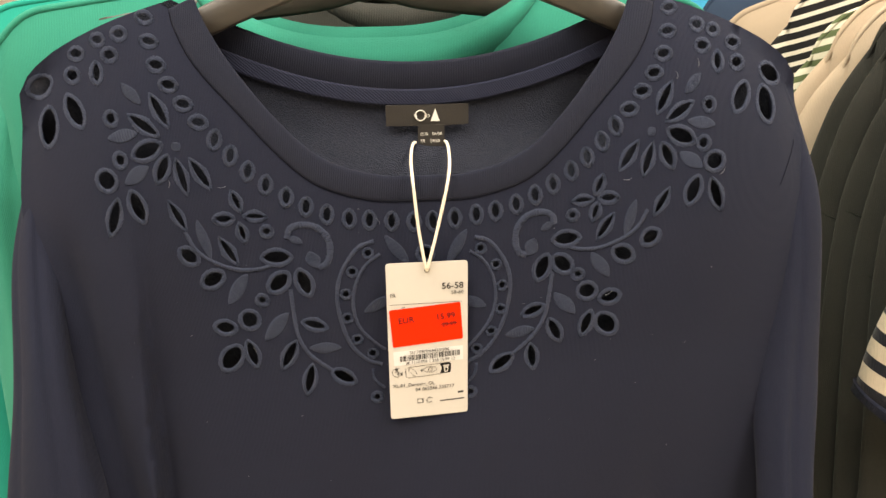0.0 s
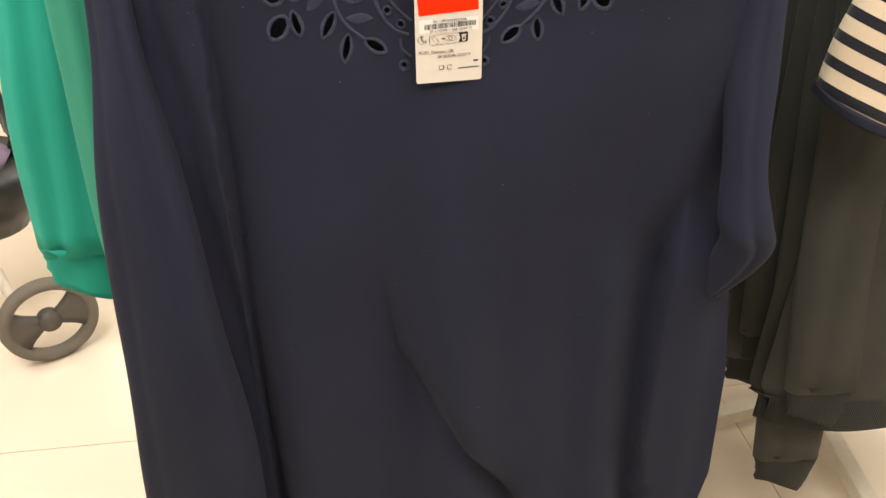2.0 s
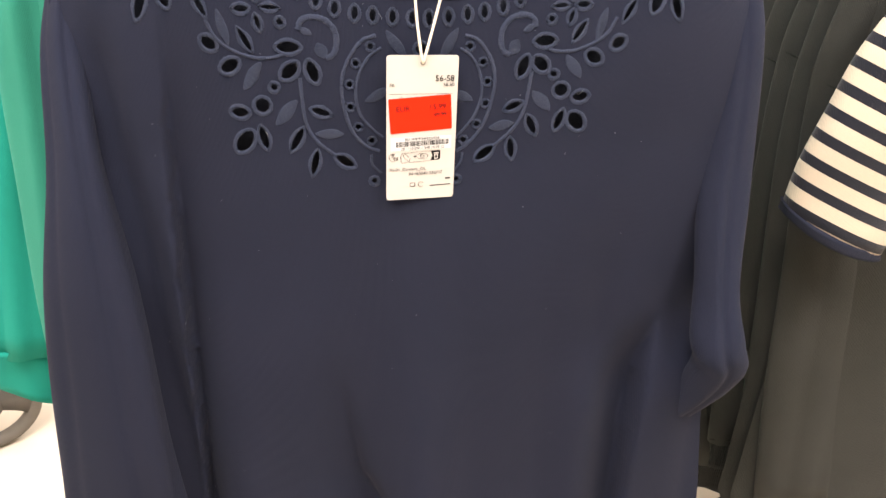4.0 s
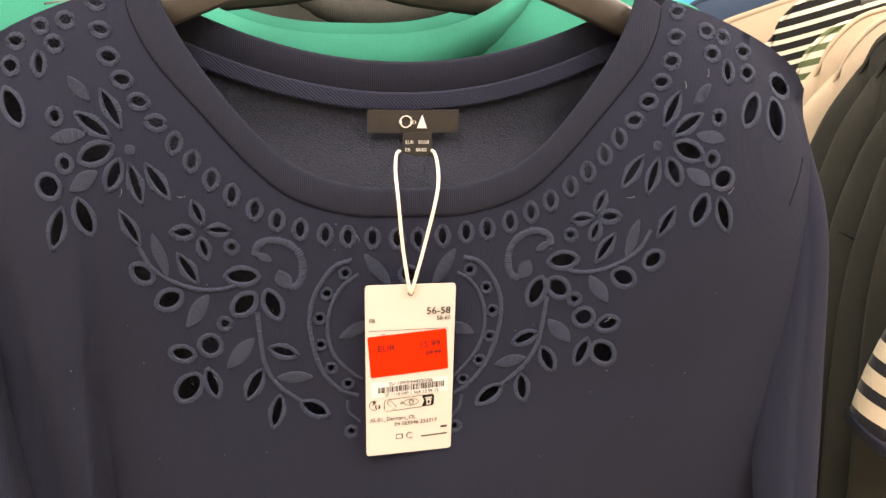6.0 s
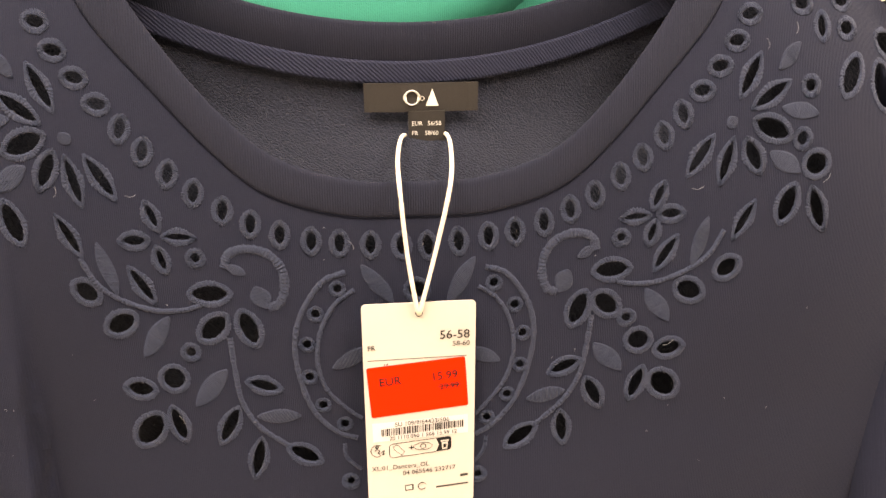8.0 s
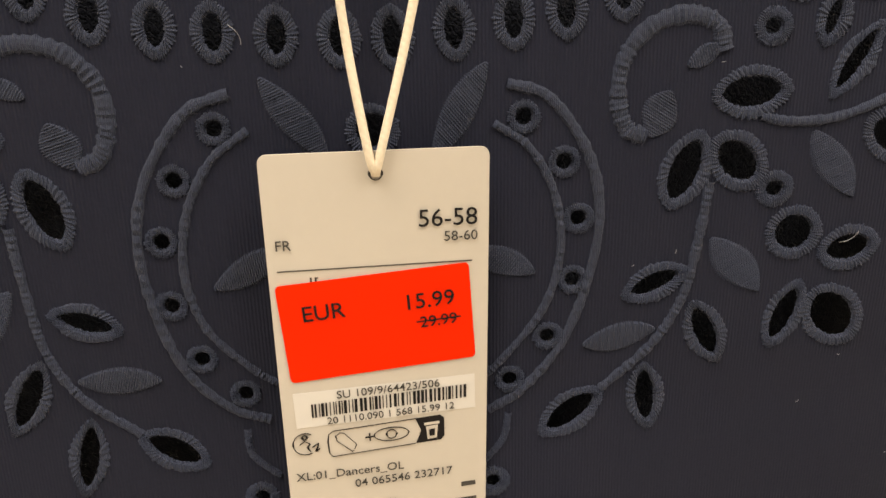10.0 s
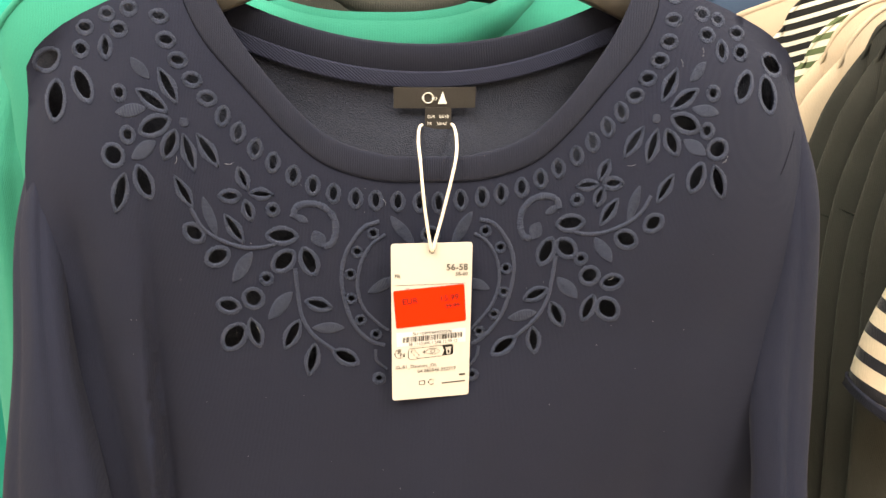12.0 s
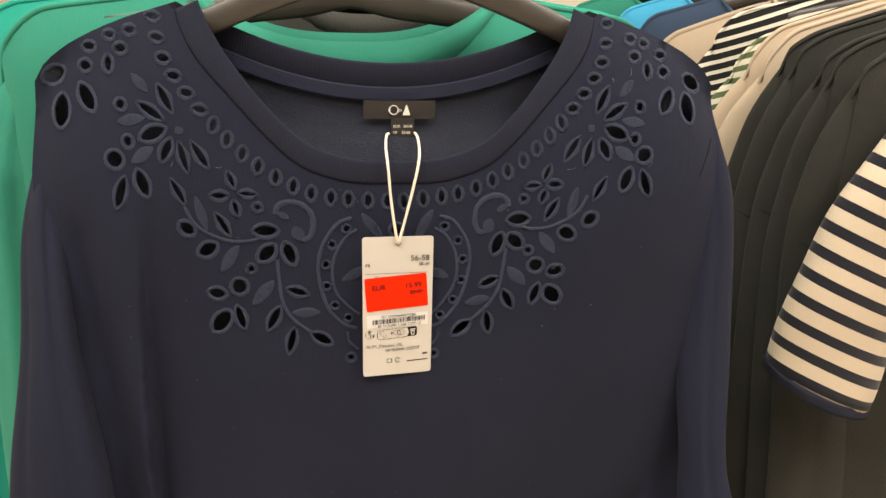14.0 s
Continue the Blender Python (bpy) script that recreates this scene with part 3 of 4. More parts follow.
# the lower spray
cut_hole(0.1026, 1.0009, 0.0933, 1.0190, 0.0063, 0.2, nudge=(0.0019, 0.0003))
cut_hole(0.0856, 1.0344, 0.0716, 1.0303, 0.0056, 0.3, nudge=(0.0021, -0.0015))
cut_hole(0.0823, 1.0006, 0.0867, 0.9812, 0.0060, 0.3)
cut_hole(0.0673, 0.9961, 0.0532, 0.9881, 0.0074, 0.3)
leaf(0.0965, 1.0417, 0.1143, 1.0217, 0.0093)
leaf(0.0835, 1.0150, 0.0609, 1.0146, 0.0075)
# leaves of the medallion
leaf(0.0272, 1.0952, 0.0117, 1.0747, 0.0075, nudge=(0.0026, 0.0020))
leaf(0.0437, 1.0409, 0.0233, 1.0513, 0.0074)
# the upper spray
stem([(0.1631, 1.1013), (0.1563, 1.0883), (0.1454, 1.0798), (0.1296, 1.0740), (0.1156, 1.0738), (0.1063, 1.0762)], 0.003)
# the lower spray
stem([(0.0938, 1.0591), (0.0926, 1.0402), (0.0904, 1.0236), (0.0830, 1.0095), (0.0688, 0.9976)], 0.0032)
# scroll
stem([(0.0938, 1.0947), (0.0915, 1.1012), (0.0836, 1.1042), (0.0735, 1.1022), (0.0662, 1.0946), (0.0650, 1.0844), (0.0679, 1.0767), (0.0734, 1.0742)], 0.005)
# outer ring of the medallion
stem([(0.0348, 1.0916), (0.0464, 1.0868), (0.0576, 1.0711), (0.0619, 1.0534), (0.0596, 1.0330), (0.0533, 1.0157), (0.0426, 1.0044), (0.0325, 1.0006)], 0.0032)
# inner ring of the medallion
stem([(0.0309, 1.0825), (0.0408, 1.0752), (0.0484, 1.0618), (0.0510, 1.0450), (0.0470, 1.0293), (0.0364, 1.0172), (0.0296, 1.0121)], 0.0026)
# tail
stem([(0.0393, 0.9980), (0.0384, 0.9893), (0.0312, 0.9825)], 0.0024)
leaf(0.0796, 1.0854, 0.0743, 1.0739, 0.0090)
leaf(0.0931, 1.0960, 0.0836, 1.0915, 0.0045)
for x, z in ((0.0393, 1.0830), (0.0507, 1.0702), (0.0557, 1.0542), (0.0554, 1.0364), (0.0493, 1.0203), (0.0386, 1.0091)):
    dot(x, z, 0.0024, 1.0, 0.0022)
dot(0.0369, 0.9754, 0.0023, 1.0)
for loop in (outline(-0.0045, 1.0815, 0.0045, 1.0815, 0.009, blunt=1.0),):
    holes.append(loop)
    rim(loop, 0.0028)


def inside(p, loop):
    """Whether a point lies within a closed outline."""
    a, b = loop, np.roll(loop, -1, axis=0)
    across = (a[:, 1] > p[1]) != (b[:, 1] > p[1])
    a, b = a[across], b[across]
    return bool(np.count_nonzero(a[:, 0] + (p[1] - a[:, 1]) / (b[:, 1] - a[:, 1]) * (b[:, 0] - a[:, 0]) > p[0]) % 2)


def navy_front_panel():
    """The front: one sheet of cloth with every hole cut through it."""
    from mathutils.geometry import delaunay_2d_cdt
    ring = [(x, z) for x, z in SEAM]
    ring = [(-x, z) for x, z in ring[::-1]] + ring[1:]
    right = [(x, shoulder_z(x)) for x in np.linspace(0.168, 0.2715, 16)]
    left_edge = [(-x, shoulder_z(x)) for x in np.linspace(0.168, 0.2715, 16)] + [(-navy_half(z), z) for z in np.linspace(1.180, 0.42, 64)]
    right += [(navy_half(z, 1), z) for z in np.linspace(1.180, 0.42, 64)]
    hem = [(x, 0.402 + 0.012 * math.sin(24 * x + 2.2) - 0.05 * x) for x in np.linspace(navy_half(0.42, 1) - 0.002, -navy_half(0.42) + 0.002, 60)]
    left = left_edge[::-1]
    border = ring + right + hem + left
    pts = [Vector(p) for p in border]
    edges = [(k, (k + 1) % len(border)) for k in range(len(border))]
    for loop in holes:
        start = len(pts)
        pts += [Vector(p) for p in loop]
        edges += [(start + k, start + (k + 1) % len(loop)) for k in range(len(loop))]
    rng = random.Random(4)
    for z in np.arange(0.40, 1.25, 0.0085):
        for x in np.arange(-0.275, 0.310, 0.0085):
            pts.append(Vector((x + rng.uniform(-0.001, 0.001), z + rng.uniform(-0.001, 0.001))))
    for z in np.arange(0.46, 1.13, 0.0075):
        for d in np.arange(-0.008, 0.009, 0.0012):
            pts.append(Vector((second_fold(z) + d, z + 0.0003)))
        for x in np.arange(0.210, 0.242, 0.0014):
            if z < 0.85:
                pts.append(Vector((x, z + 0.0017)))
        line = float(np.interp(z, (0.38, 0.44, 0.558, 0.674, 0.789, 0.9), (0.105, 0.078, 0.007, -0.053, -0.070, -0.075)))
        for d in np.arange(-0.03, 0.012, 0.0032):
            if z < 0.86:
                pts.append(Vector((line + d, z + 0.0041)))
    verts, _, faces, _, _, _ = delaunay_2d_cdt(pts, edges, [], 1, 1e-6)
    shape = [np.array([tuple(p) for p in border])] + [np.array([tuple(p) for p in loop]) for loop in holes]
    spans = [(s.min(0), s.max(0)) for s in shape]
    bm = bmesh.new()
    made = [bm.verts.new(on_front(p.x, p.y)) for p in verts]
    for f in faces:
        c = np.mean([tuple(verts[i]) for i in f], axis=0)
        if not inside(c, shape[0]):
            continue
        if any(lo[0] <= c[0] <= hi[0] and lo[1] <= c[1] <= hi[1] and inside(c, s) for s, (lo, hi) in zip(shape[1:], spans[1:])):
            continue
        bm.faces.new([made[i] for i in f])
    bmesh.ops.delete(bm, geom=[v for v in bm.verts if not v.link_faces], context="VERTS")
    bmesh.ops.recalc_face_normals(bm, faces=bm.faces)
    if sum(f.normal.y for f in bm.faces) > 0:
        bmesh.ops.reverse_faces(bm, faces=bm.faces)
    return bm


front = part("front", navy_front_panel(), M_NAVY, navy)

# back, seen through the neck
lines = []
for r in range(40):
    t = r / 39
    row = []
    for c in range(41):
        s = -1 + c / 20
        x0 = s * 0.2718
        top_z = shoulder_z(x0) if abs(x0) > 0.16 else 1.184 + (shoulder_z(0.16) - 1.184) * (abs(x0) / 0.16) ** 2.0
        z = top_z * (1 - t) + 0.40 * t
        x = s * navy_half(z)
        row.append((hung(x, z), -navy_back(x, z) - 0.004 * abs(s) ** 8, z))
    lines.append(row)
part("back", loft(lines, False), M_NAVY_LOOP, navy, "rough loopback inside of the back")

# neckband, front and back
rows = []
for (sx, sz), (ex, ez) in zip(SEAM, EDGE):
    rows.append(((sx, sz), (ex, ez)))
full = [((-a[0], a[1]), (-b[0], b[1])) for a, b in rows[::-1]] + rows[1:]
rings = []
for (sx, sz), (ex, ez) in full:
    ys, ye = -navy_front(sx, sz), -navy_front(ex, ez)
    mx, mz, my = (sx + ex) / 2, (sz + ez) / 2, (ys + ye) / 2
    ring = [(sx, ys + 0.0012, sz), (sx, ys - 0.0002, sz)]
    for f, up in ((0.06, 0.0007), (0.14, 0.0011), (0.5, 0.0013), (0.86, 0.0012), (0.96, 0.0008)):
        ring.append((sx + (ex - sx) * f, -navy_front(sx + (ex - sx) * f, sz + (ez - sz) * f) - up, sz + (ez - sz) * f))
    rings.append([(hung(x, z), y, z) for x, y, z in ring] + [(hung(x, z), y, z) for x, y, z in [(ex, ye, ez), (sx + (ex - sx) * 0.95, ye + 0.0012, sz + (ez - sz) * 0.95), (mx, my + 0.0012, mz)]])
part("neckband", loft(rings, True, True), M_NAVY_RIB, navy, "finely ribbed navy neckband")
part("seam", tube([(hung(x, z), -navy_front(x, z) - 0.0002, z - 0.0004) for (x, z), _ in full], 0.0004, 6), M_SEAM, navy, "sewn seam, the shade of its groove given by a dark cord")
for points in ([(0.2690, 1.1440), (0.2620, 1.1300), (0.2545, 1.1150)],):
    part("armhole_seam", tube([on_front(x, z, 0.0002) for x, z in spline(points, 14)], 0.00022, 6), M_SEAM, navy, "sewn seam, the shade of its groove given by a dark cord")
rings = []
tape = []
for k in range(49):
    s = -1 + k / 24
    x = s * 0.146
    top_z = 1.2055 + 0.036 * abs(s) ** 2.1
    low_z = 1.1855 + 0.034 * abs(s) ** 2.1
    y1, y0 = -navy_back(x, top_z), -navy_back(x, low_z)
    rings.append([(x, y0 - 0.0012, low_z), (x, y0 * 0.9 + y1 * 0.1 - 0.0018, low_z * 0.9 + top_z * 0.1), (x, (y0 + y1) / 2 - 0.0018, (top_z + low_z) / 2), (x, y0 * 0.1 + y1 * 0.9 - 0.0018, low_z * 0.1 + top_z * 0.9), (x, y1 - 0.0008, top_z), (x, y1 + 0.001, top_z), (x, y0 + 0.001, low_z)])
    x = s * 0.143
    hi, lo = 1.1868 + 0.033 * abs(s) ** 2.1, 1.1752 + 0.032 * abs(s) ** 2.1
    y = -navy_back(x, hi)
    tape.append([(x, y - 0.0022, lo), (x, y - 0.0028, lo * 0.9 + hi * 0.1), (x, y - 0.0028, lo * 0.1 + hi * 0.9), (x, y - 0.0022, hi), (x, y - 0.0010, hi), (x, y - 0.0010, lo)])
part("back_neckband", loft(rings, True, True), M_NAVY_RIB, navy, "finely ribbed navy neckband")
part("neck_tape", loft(tape, True, True), M_TAPE, navy, "blue herringbone neck tape", smooth=False)

# hem band
HEM_MID = (navy_half(0.42, 1) - navy_half(0.42)) / 2
HEM_HALF = (navy_half(0.42, 1) + navy_half(0.42)) / 2 - 0.001
rings = []
for f, pull, out in ((-0.12, 0.0, 0.0012), (0.0, 0.0, 0.002), (0.12, 0.004, 0.004), (0.5, 0.008, 0.004), (0.9, 0.009, 0.003), (1.0, 0.009, 0.0)):
    ring = []
    for c in range(61):
        x = HEM_MID + (1 - c / 30) * HEM_HALF
        z = 0.402 + 0.012 * math.sin(24 * x + 2.2) - 0.05 * x
        ring.append((x, -navy_front(x, z) + pull - out, z - 0.058 * f))
    for c in range(61):
        x = HEM_MID - (1 - c / 30) * HEM_HALF
        ring.append((x, -navy_back(x, 0.4) + out, 0.402 - 0.058 * f))
    rings.append(ring)
part("hem_band", loft(rings, True), M_NAVY_RIB, navy, "ribbed navy hem band")


def cuff(parent, path, seed):
    part("cuff", sleeve(path, 4, seed, n=10), M_NAVY_RIB, parent, "ribbed navy cuff")


# sleeves, limp and slightly twisted
arm = part("sleeve", sleeve([(-0.262, 0.066, 1.160, 0.006, 0.006), (-0.268, 0.062, 1.13, 0.010, 0.010), (-0.272, 0.042, 1.08, 0.015, 0.016), (-0.269, 0.008, 1.00, 0.020, 0.020), (-0.266, -0.020, 0.90, 0.034, 0.024),
                             (-0.264, -0.042, 0.76, 0.046, 0.025), (-0.262, -0.054, 0.62, 0.055, 0.025), (-0.268, -0.058, 0.47, 0.064, 0.024)], 3, 5, n=70, sides=56, rough=0.05, pleats=((4.9, 0.15), (3.7, 0.06))), M_NAVY, navy)
cuff(arm, [(-0.268, -0.058, 0.476, 0.058, 0.023), (-0.262, -0.060, 0.44, 0.045, 0.021), (-0.258, -0.060, 0.405, 0.046, 0.02)], 2)
arm = part("sleeve", sleeve([(0.270, 0.056, 1.178, 0.006, 0.006), (0.280, 0.050, 1.14, 0.012, 0.012), (0.287, 0.034, 1.08, 0.018, 0.020), (0.282, 0.006, 0.96, 0.023, 0.024), (0.277, -0.026, 0.87, 0.018, 0.026),
                             (0.279, -0.044, 0.822, 0.024, 0.030), (0.287, -0.046, 0.795, 0.024, 0.028), (0.284, -0.034, 0.760, 0.022, 0.024), (0.274, -0.014, 0.720, 0.020, 0.022), (0.264, 0.010, 0.675, 0.022, 0.020), (0.262, 0.030, 0.63, 0.022, 0.018)], 3, 9, n=90, sides=56, rough=0.06, pleats=((4.4, 0.10),)), M_NAVY, navy)
cuff(arm, [(0.262, 0.029, 0.636, 0.021, 0.018), (0.262, 0.036, 0.60, 0.018, 0.017), (0.264, 0.040, 0.57, 0.019, 0.017)], 3)

# woven neck label with the size tab
LABEL_Y = -navy_back(0, 1.17) - 0.0062


def flat_sheet(x0, x1, z0, z1, y, thick, cols=10, rows=4, bow=0.0):
    """A thin bowed strip with rounded edges."""
    rings = []
    for c in range(cols + 1):
        x = x0 + (x1 - x0) * c / cols
        yy = y - bow * math.sin(math.pi * c / cols)
        rings.append([(x, yy - thick / 2, z0), (x, yy - thick / 2, z1), (x, yy + thick / 2, z1), (x, yy + thick / 2, z0)])
    return loft(rings, True, True)


label = part("neck_label", flat_sheet(-0.0225, 0.0355, 1.1620, 1.1765, LABEL_Y, 0.0008, bow=0.0012), M_LABEL, navy, "black woven neck label", smooth=False)
tab = part("size_tab", flat_sheet(-0.0003, 0.0183, 1.1435, 1.1625, LABEL_Y - 0.0016, 0.0007, bow=0.0006), M_LABEL, label, "black size tab with white woven sizes", smooth=False)


def lettering(text, x, z, size, y, material, parent, turn=0.0, name="lettering", align="LEFT", frame_m=None):
    """Flat printed characters that face the viewer."""
    data = bpy.data.curves.new(name, "FONT")
    data.body, data.size, data.align_x = text, size, align
    data.extrude = 0.00004
    data.offset = size * 0.002
    data.resolution_u = 3
    temp = bpy.data.objects.new(name, data)
    scene.collection.objects.link(temp)
    bpy.context.view_layer.update()
    mesh = bpy.data.meshes.new_from_object(temp.evaluated_get(bpy.context.evaluated_depsgraph_get()))
    bpy.data.objects.remove(temp)
    m = Matrix.Translation((x, y, z)) @ Matrix.Rotation(math.radians(turn), 4, "Y") @ Matrix.Rotation(math.radians(90), 4, "X")
    mesh.transform(frame_m @ m if frame_m else m)
    mesh.materials.clear()
    mesh.materials.append(material)
    ob = new(name, mesh)
    ob.parent = parent
    return ob


ty = LABEL_Y - 0.0016 - 0.0011
lettering("EUR   56/58", 0.0012, 1.1552, 0.0031, ty, M_WHITE_THREAD, tab)
lettering("FR    58/60", 0.0012, 1.1502, 0.0031, ty, M_WHITE_THREAD, tab)
# the maker's mark, as plain shapes
ly = LABEL_Y - 0.0020


def arc_bar(cx, cz, r, a0, a1, width, y, material, parent, name="mark"):
    pts = [(cx + r * math.cos(a), y, cz + r * math.sin(a)) for a in np.linspace(math.radians(a0), math.radians(a1), 22)]
    return part(name, tube(pts, width / 2, 6, flat=0.4), material, parent)


arc_bar(0.0016, 1.1692, 0.0036, 0, 360, 0.0020, ly, M_WHITE_THREAD, label)
arc_bar(0.0068, 1.1688, 0.0010, 0, 360, 0.0008, ly, M_WHITE_THREAD, label)
part("mark", loft([[(0.0086, ly, 1.1651), (0.0150, ly, 1.1651), (0.0119, ly, 1.1738)], [(0.0086, ly - 0.0004, 1.1651), (0.0150, ly - 0.0004, 1.1651), (0.0119, ly - 0.0004, 1.1738)]], True, True), M_WHITE_THREAD, label, "", smooth=False)

hanger(NAVY_POSE @ pose(0, 0.056, 1.283), 0.160, 0.0585, "black plastic clothes hanger inside the navy sweatshirt")

# ---- price tag ----
tag = thing("price_tag", NAVY_POSE @ pose(0, 0, 0), "white card price tag with a red price sticker, on a string", "price tag")
TAG_L, TAG_R, TAG_T, TAG_B = -0.0280, 0.0280, 1.0795, 0.9618


def card_y(x, z, lift=0.0):
    f = (TAG_T - z) / (TAG_T - TAG_B)
    return -0.0140 - 0.006 * f + 0.004 * f * (x - TAG_L) / 0.056 - lift


def card_piece(x0, x1, z0, z1, lift, thick, material, name, parent, label="", corner=0.0, turn=0.0, cols=8, rows=10):
    """A thin rectangle lying on the card, turned about its middle, with rounded corners."""
    bm = bmesh.new()
    cx, cz = (x0 + x1) / 2, (z0 + z1) / 2
    loop = []
    for qx, qz, a0 in ((x1 - corner, z1 - corner, 0), (x0 + corner, z1 - corner, 90), (x0 + corner, z0 + corner, 180), (x1 - corner, z0 + corner, 270)):
        for k in range(5 if corner else 1):
            a = math.radians(a0 + 22.5 * k)
            loop.append((qx + corner * math.cos(a), qz + corner * math.sin(a)))
    edge = []
    for (ax, az), (bx, bz) in zip(loop, loop[1:] + loop[:1]):
        n = max(1, int(math.hypot(bx - ax, bz - az) / 0.008))
        edge += [(ax + (bx - ax) * k / n, az + (bz - az) * k / n) for k in range(n)]
    c, s = math.cos(math.radians(turn)), math.sin(math.radians(turn))
    edge = [(cx + (x - cx) * c - (z - cz) * s, cz + (x - cx) * s + (z - cz) * c) for x, z in edge]
    rings = []
    for f, up in ((1.0, lift), (1.0, lift + thick), (0.75, lift + thick), (0.5, lift + thick), (0.25, lift + thick), (0.02, lift + thick)):
        rings.append([(cx + (x - cx) * f, card_y(cx + (x - cx) * f, cz + (z - cz) * f, up), cz + (z - cz) * f) for x, z in edge])
    return part(name, loft(rings, True, True, bm), material, parent, label, smooth=False)


card = card_piece(TAG_L, TAG_R, TAG_B, TAG_T, -0.0004, 0.0006, M_CARD, "card", tag, "white printed card", 0.0022)


def at_card(fx, fz):
    """A place on the card in fractions of its width and height, from its top left."""
    return TAG_L + fx * (TAG_R - TAG_L), TAG_T - fz * (TAG_T - TAG_B)


def print_on(text, fx, fz, size, material, turn=0.0, align="LEFT", parent=None, lift=0.0004):
    x, z = at_card(fx, fz)
    y0 = card_y(x, z, lift + 0.0002)
    ob = lettering(text, 0, 0, size, 0, material, parent or card, -turn, align=align, name="lettering")
    for v in ob.data.vertices:
        v.co = Vector((x + v.co.x, card_y(x + v.co.x, z + v.co.z, lift + 0.0002) + v.co.y, z + v.co.z))
    return ob


def bar_on(fx0, fz0, fx1, fz1, material, name="print_line", turn=0.0, lift=0.0003, parent=None, corner=0.0):
    x0, z1 = at_card(fx0, fz0)
    x1, z0 = at_card(fx1, fz1)
    return card_piece(x0, x1, z0, z1, lift, 0.00006, material, name, parent or card, "", corner, turn)


print_on("56-58", 0.95, 0.169, 0.0066, M_INK, 0.0, "RIGHT")
print_on("58-60", 0.95, 0.204, 0.0038, M_INK_GREY, 0.0, "RIGHT")
print_on("FR", 0.040, 0.206, 0.0038, M_INK_GREY)
bar_on(0.04, 0.2530, 0.925, 0.2555, M_INK_GREY)
print_on("EUR", 0.085, 0.302, 0.0052, M_INK_GREY, lift=-0.00005)
x, z = at_card(0.482, 0.391)
sticker = card_piece(x - 0.0248, x + 0.0248, z - 0.0140, z + 0.0140, 0.0004, 0.0002, M_STICKER, "price_sticker", tag, "red rectangular price sticker stuck on askew", 0.0012, 4.0)
print_on("EUR", 0.133, 0.374, 0.0062, M_INK, 4.0, parent=sticker, lift=0.0007)
print_on("15.99", 0.845, 0.354, 0.0062, M_INK, 4.0, "RIGHT", sticker, 0.0007)
print_on("29.99", 0.855, 0.402, 0.0045, M_INK, 4.0, "RIGHT", sticker, 0.0007)
bar_on(0.66, 0.389, 0.87, 0.392, M_INK, "price_strike", 4.0, 0.0008, sticker)
bar_on(0.06, 0.548, 0.94, 0.640, M_CARD_GREY, "barcode_strip", 1.5)
print_on("SU 109/9/64423/506", 0.515, 0.570, 0.0034, M_INK_GREY, 1.8, "CENTER", lift=0.0005)
bars = random.Random(7)
fx = 0.14
while fx < 0.905:
    w = bars.choice((0.005, 0.009, 0.014))
    lean = 0.022 * (fx - 0.52)
    bar_on(fx, 0.576 - lean, fx + w, 0.611 - lean, M_INK, "barcode_bar", 0.0, 0.0005)
    fx += w + bars.choice((0.006, 0.009, 0.012))
print_on("20 1110.090 1 568 15.99 12", 0.524, 0.635, 0.0031, M_INK_GREY, 1.8, "CENTER", lift=0.0005)


def line_on(points, width, material, name, closed=False, lift=0.0003):
    """A printed line through places on the card."""
    pts = [at_card(*p) for p in points]
    if closed:
        pts.append(pts[0])
    return part(name, tube([(x, card_y(x, z, lift), z) for x, z in pts], width / 2, 5, flat=0.3), material, card)


def patch_on(points, material, name, lift=0.0003):
    """A printed flat patch with the given corners."""
    pts = [at_card(*p) for p in points]
    return part(name, loft([[(x, card_y(x, z, up), z) for x, z in pts] for up in (lift, lift + 0.00006)], True, True), material, card, "", smooth=False)


line_on([(0.660, 0.650), (0.235, 0.662), (0.212, 0.670), (0.206, 0.690), (0.210, 0.722), (0.228, 0.732), (0.640, 0.720)], 0.0005, M_INK, "pictogram_frame")
patch_on([(0.640, 0.650), (0.765, 0.646), (0.785, 0.656), (0.785, 0.705), (0.768, 0.716), (0.640, 0.720), (0.668, 0.685)], M_INK, "pictogram_block")
patch_on([(0.684, 0.664), (0.760, 0.662), (0.760, 0.669), (0.684, 0.671)], M_CARD, "pictogram_bin", 0.0005)
patch_on([(0.692, 0.674), (0.752, 0.672), (0.746, 0.708), (0.699, 0.710)], M_CARD, "pictogram_bin", 0.0005)
patch_on([(0.708, 0.682), (0.737, 0.681), (0.735, 0.700), (0.709, 0.701)], M_INK, "pictogram_bin", 0.0007)
print_on("+", 0.385, 0.703, 0.0054, M_INK, 2)
line_on([(0.245, 0.676), (0.268, 0.668), (0.290, 0.672), (0.345, 0.705), (0.325, 0.724), (0.272, 0.700), (0.250, 0.690)], 0.0005, M_INK, "pictogram_tag", True)


def ring_on(fx, fz, r, width, material, name, squash=1.0, a0=0, a1=360):
    x, z = at_card(fx, fz)
    pts = []
    for a in np.linspace(math.radians(a0), math.radians(a1), 28):
        px, pz = x + r * math.cos(a), z + r * squash * math.sin(a)
        pts.append((px, card_y(px, pz, 0.0003), pz))
    return part(name, tube(pts, width / 2, 5, flat=0.3), material, card)


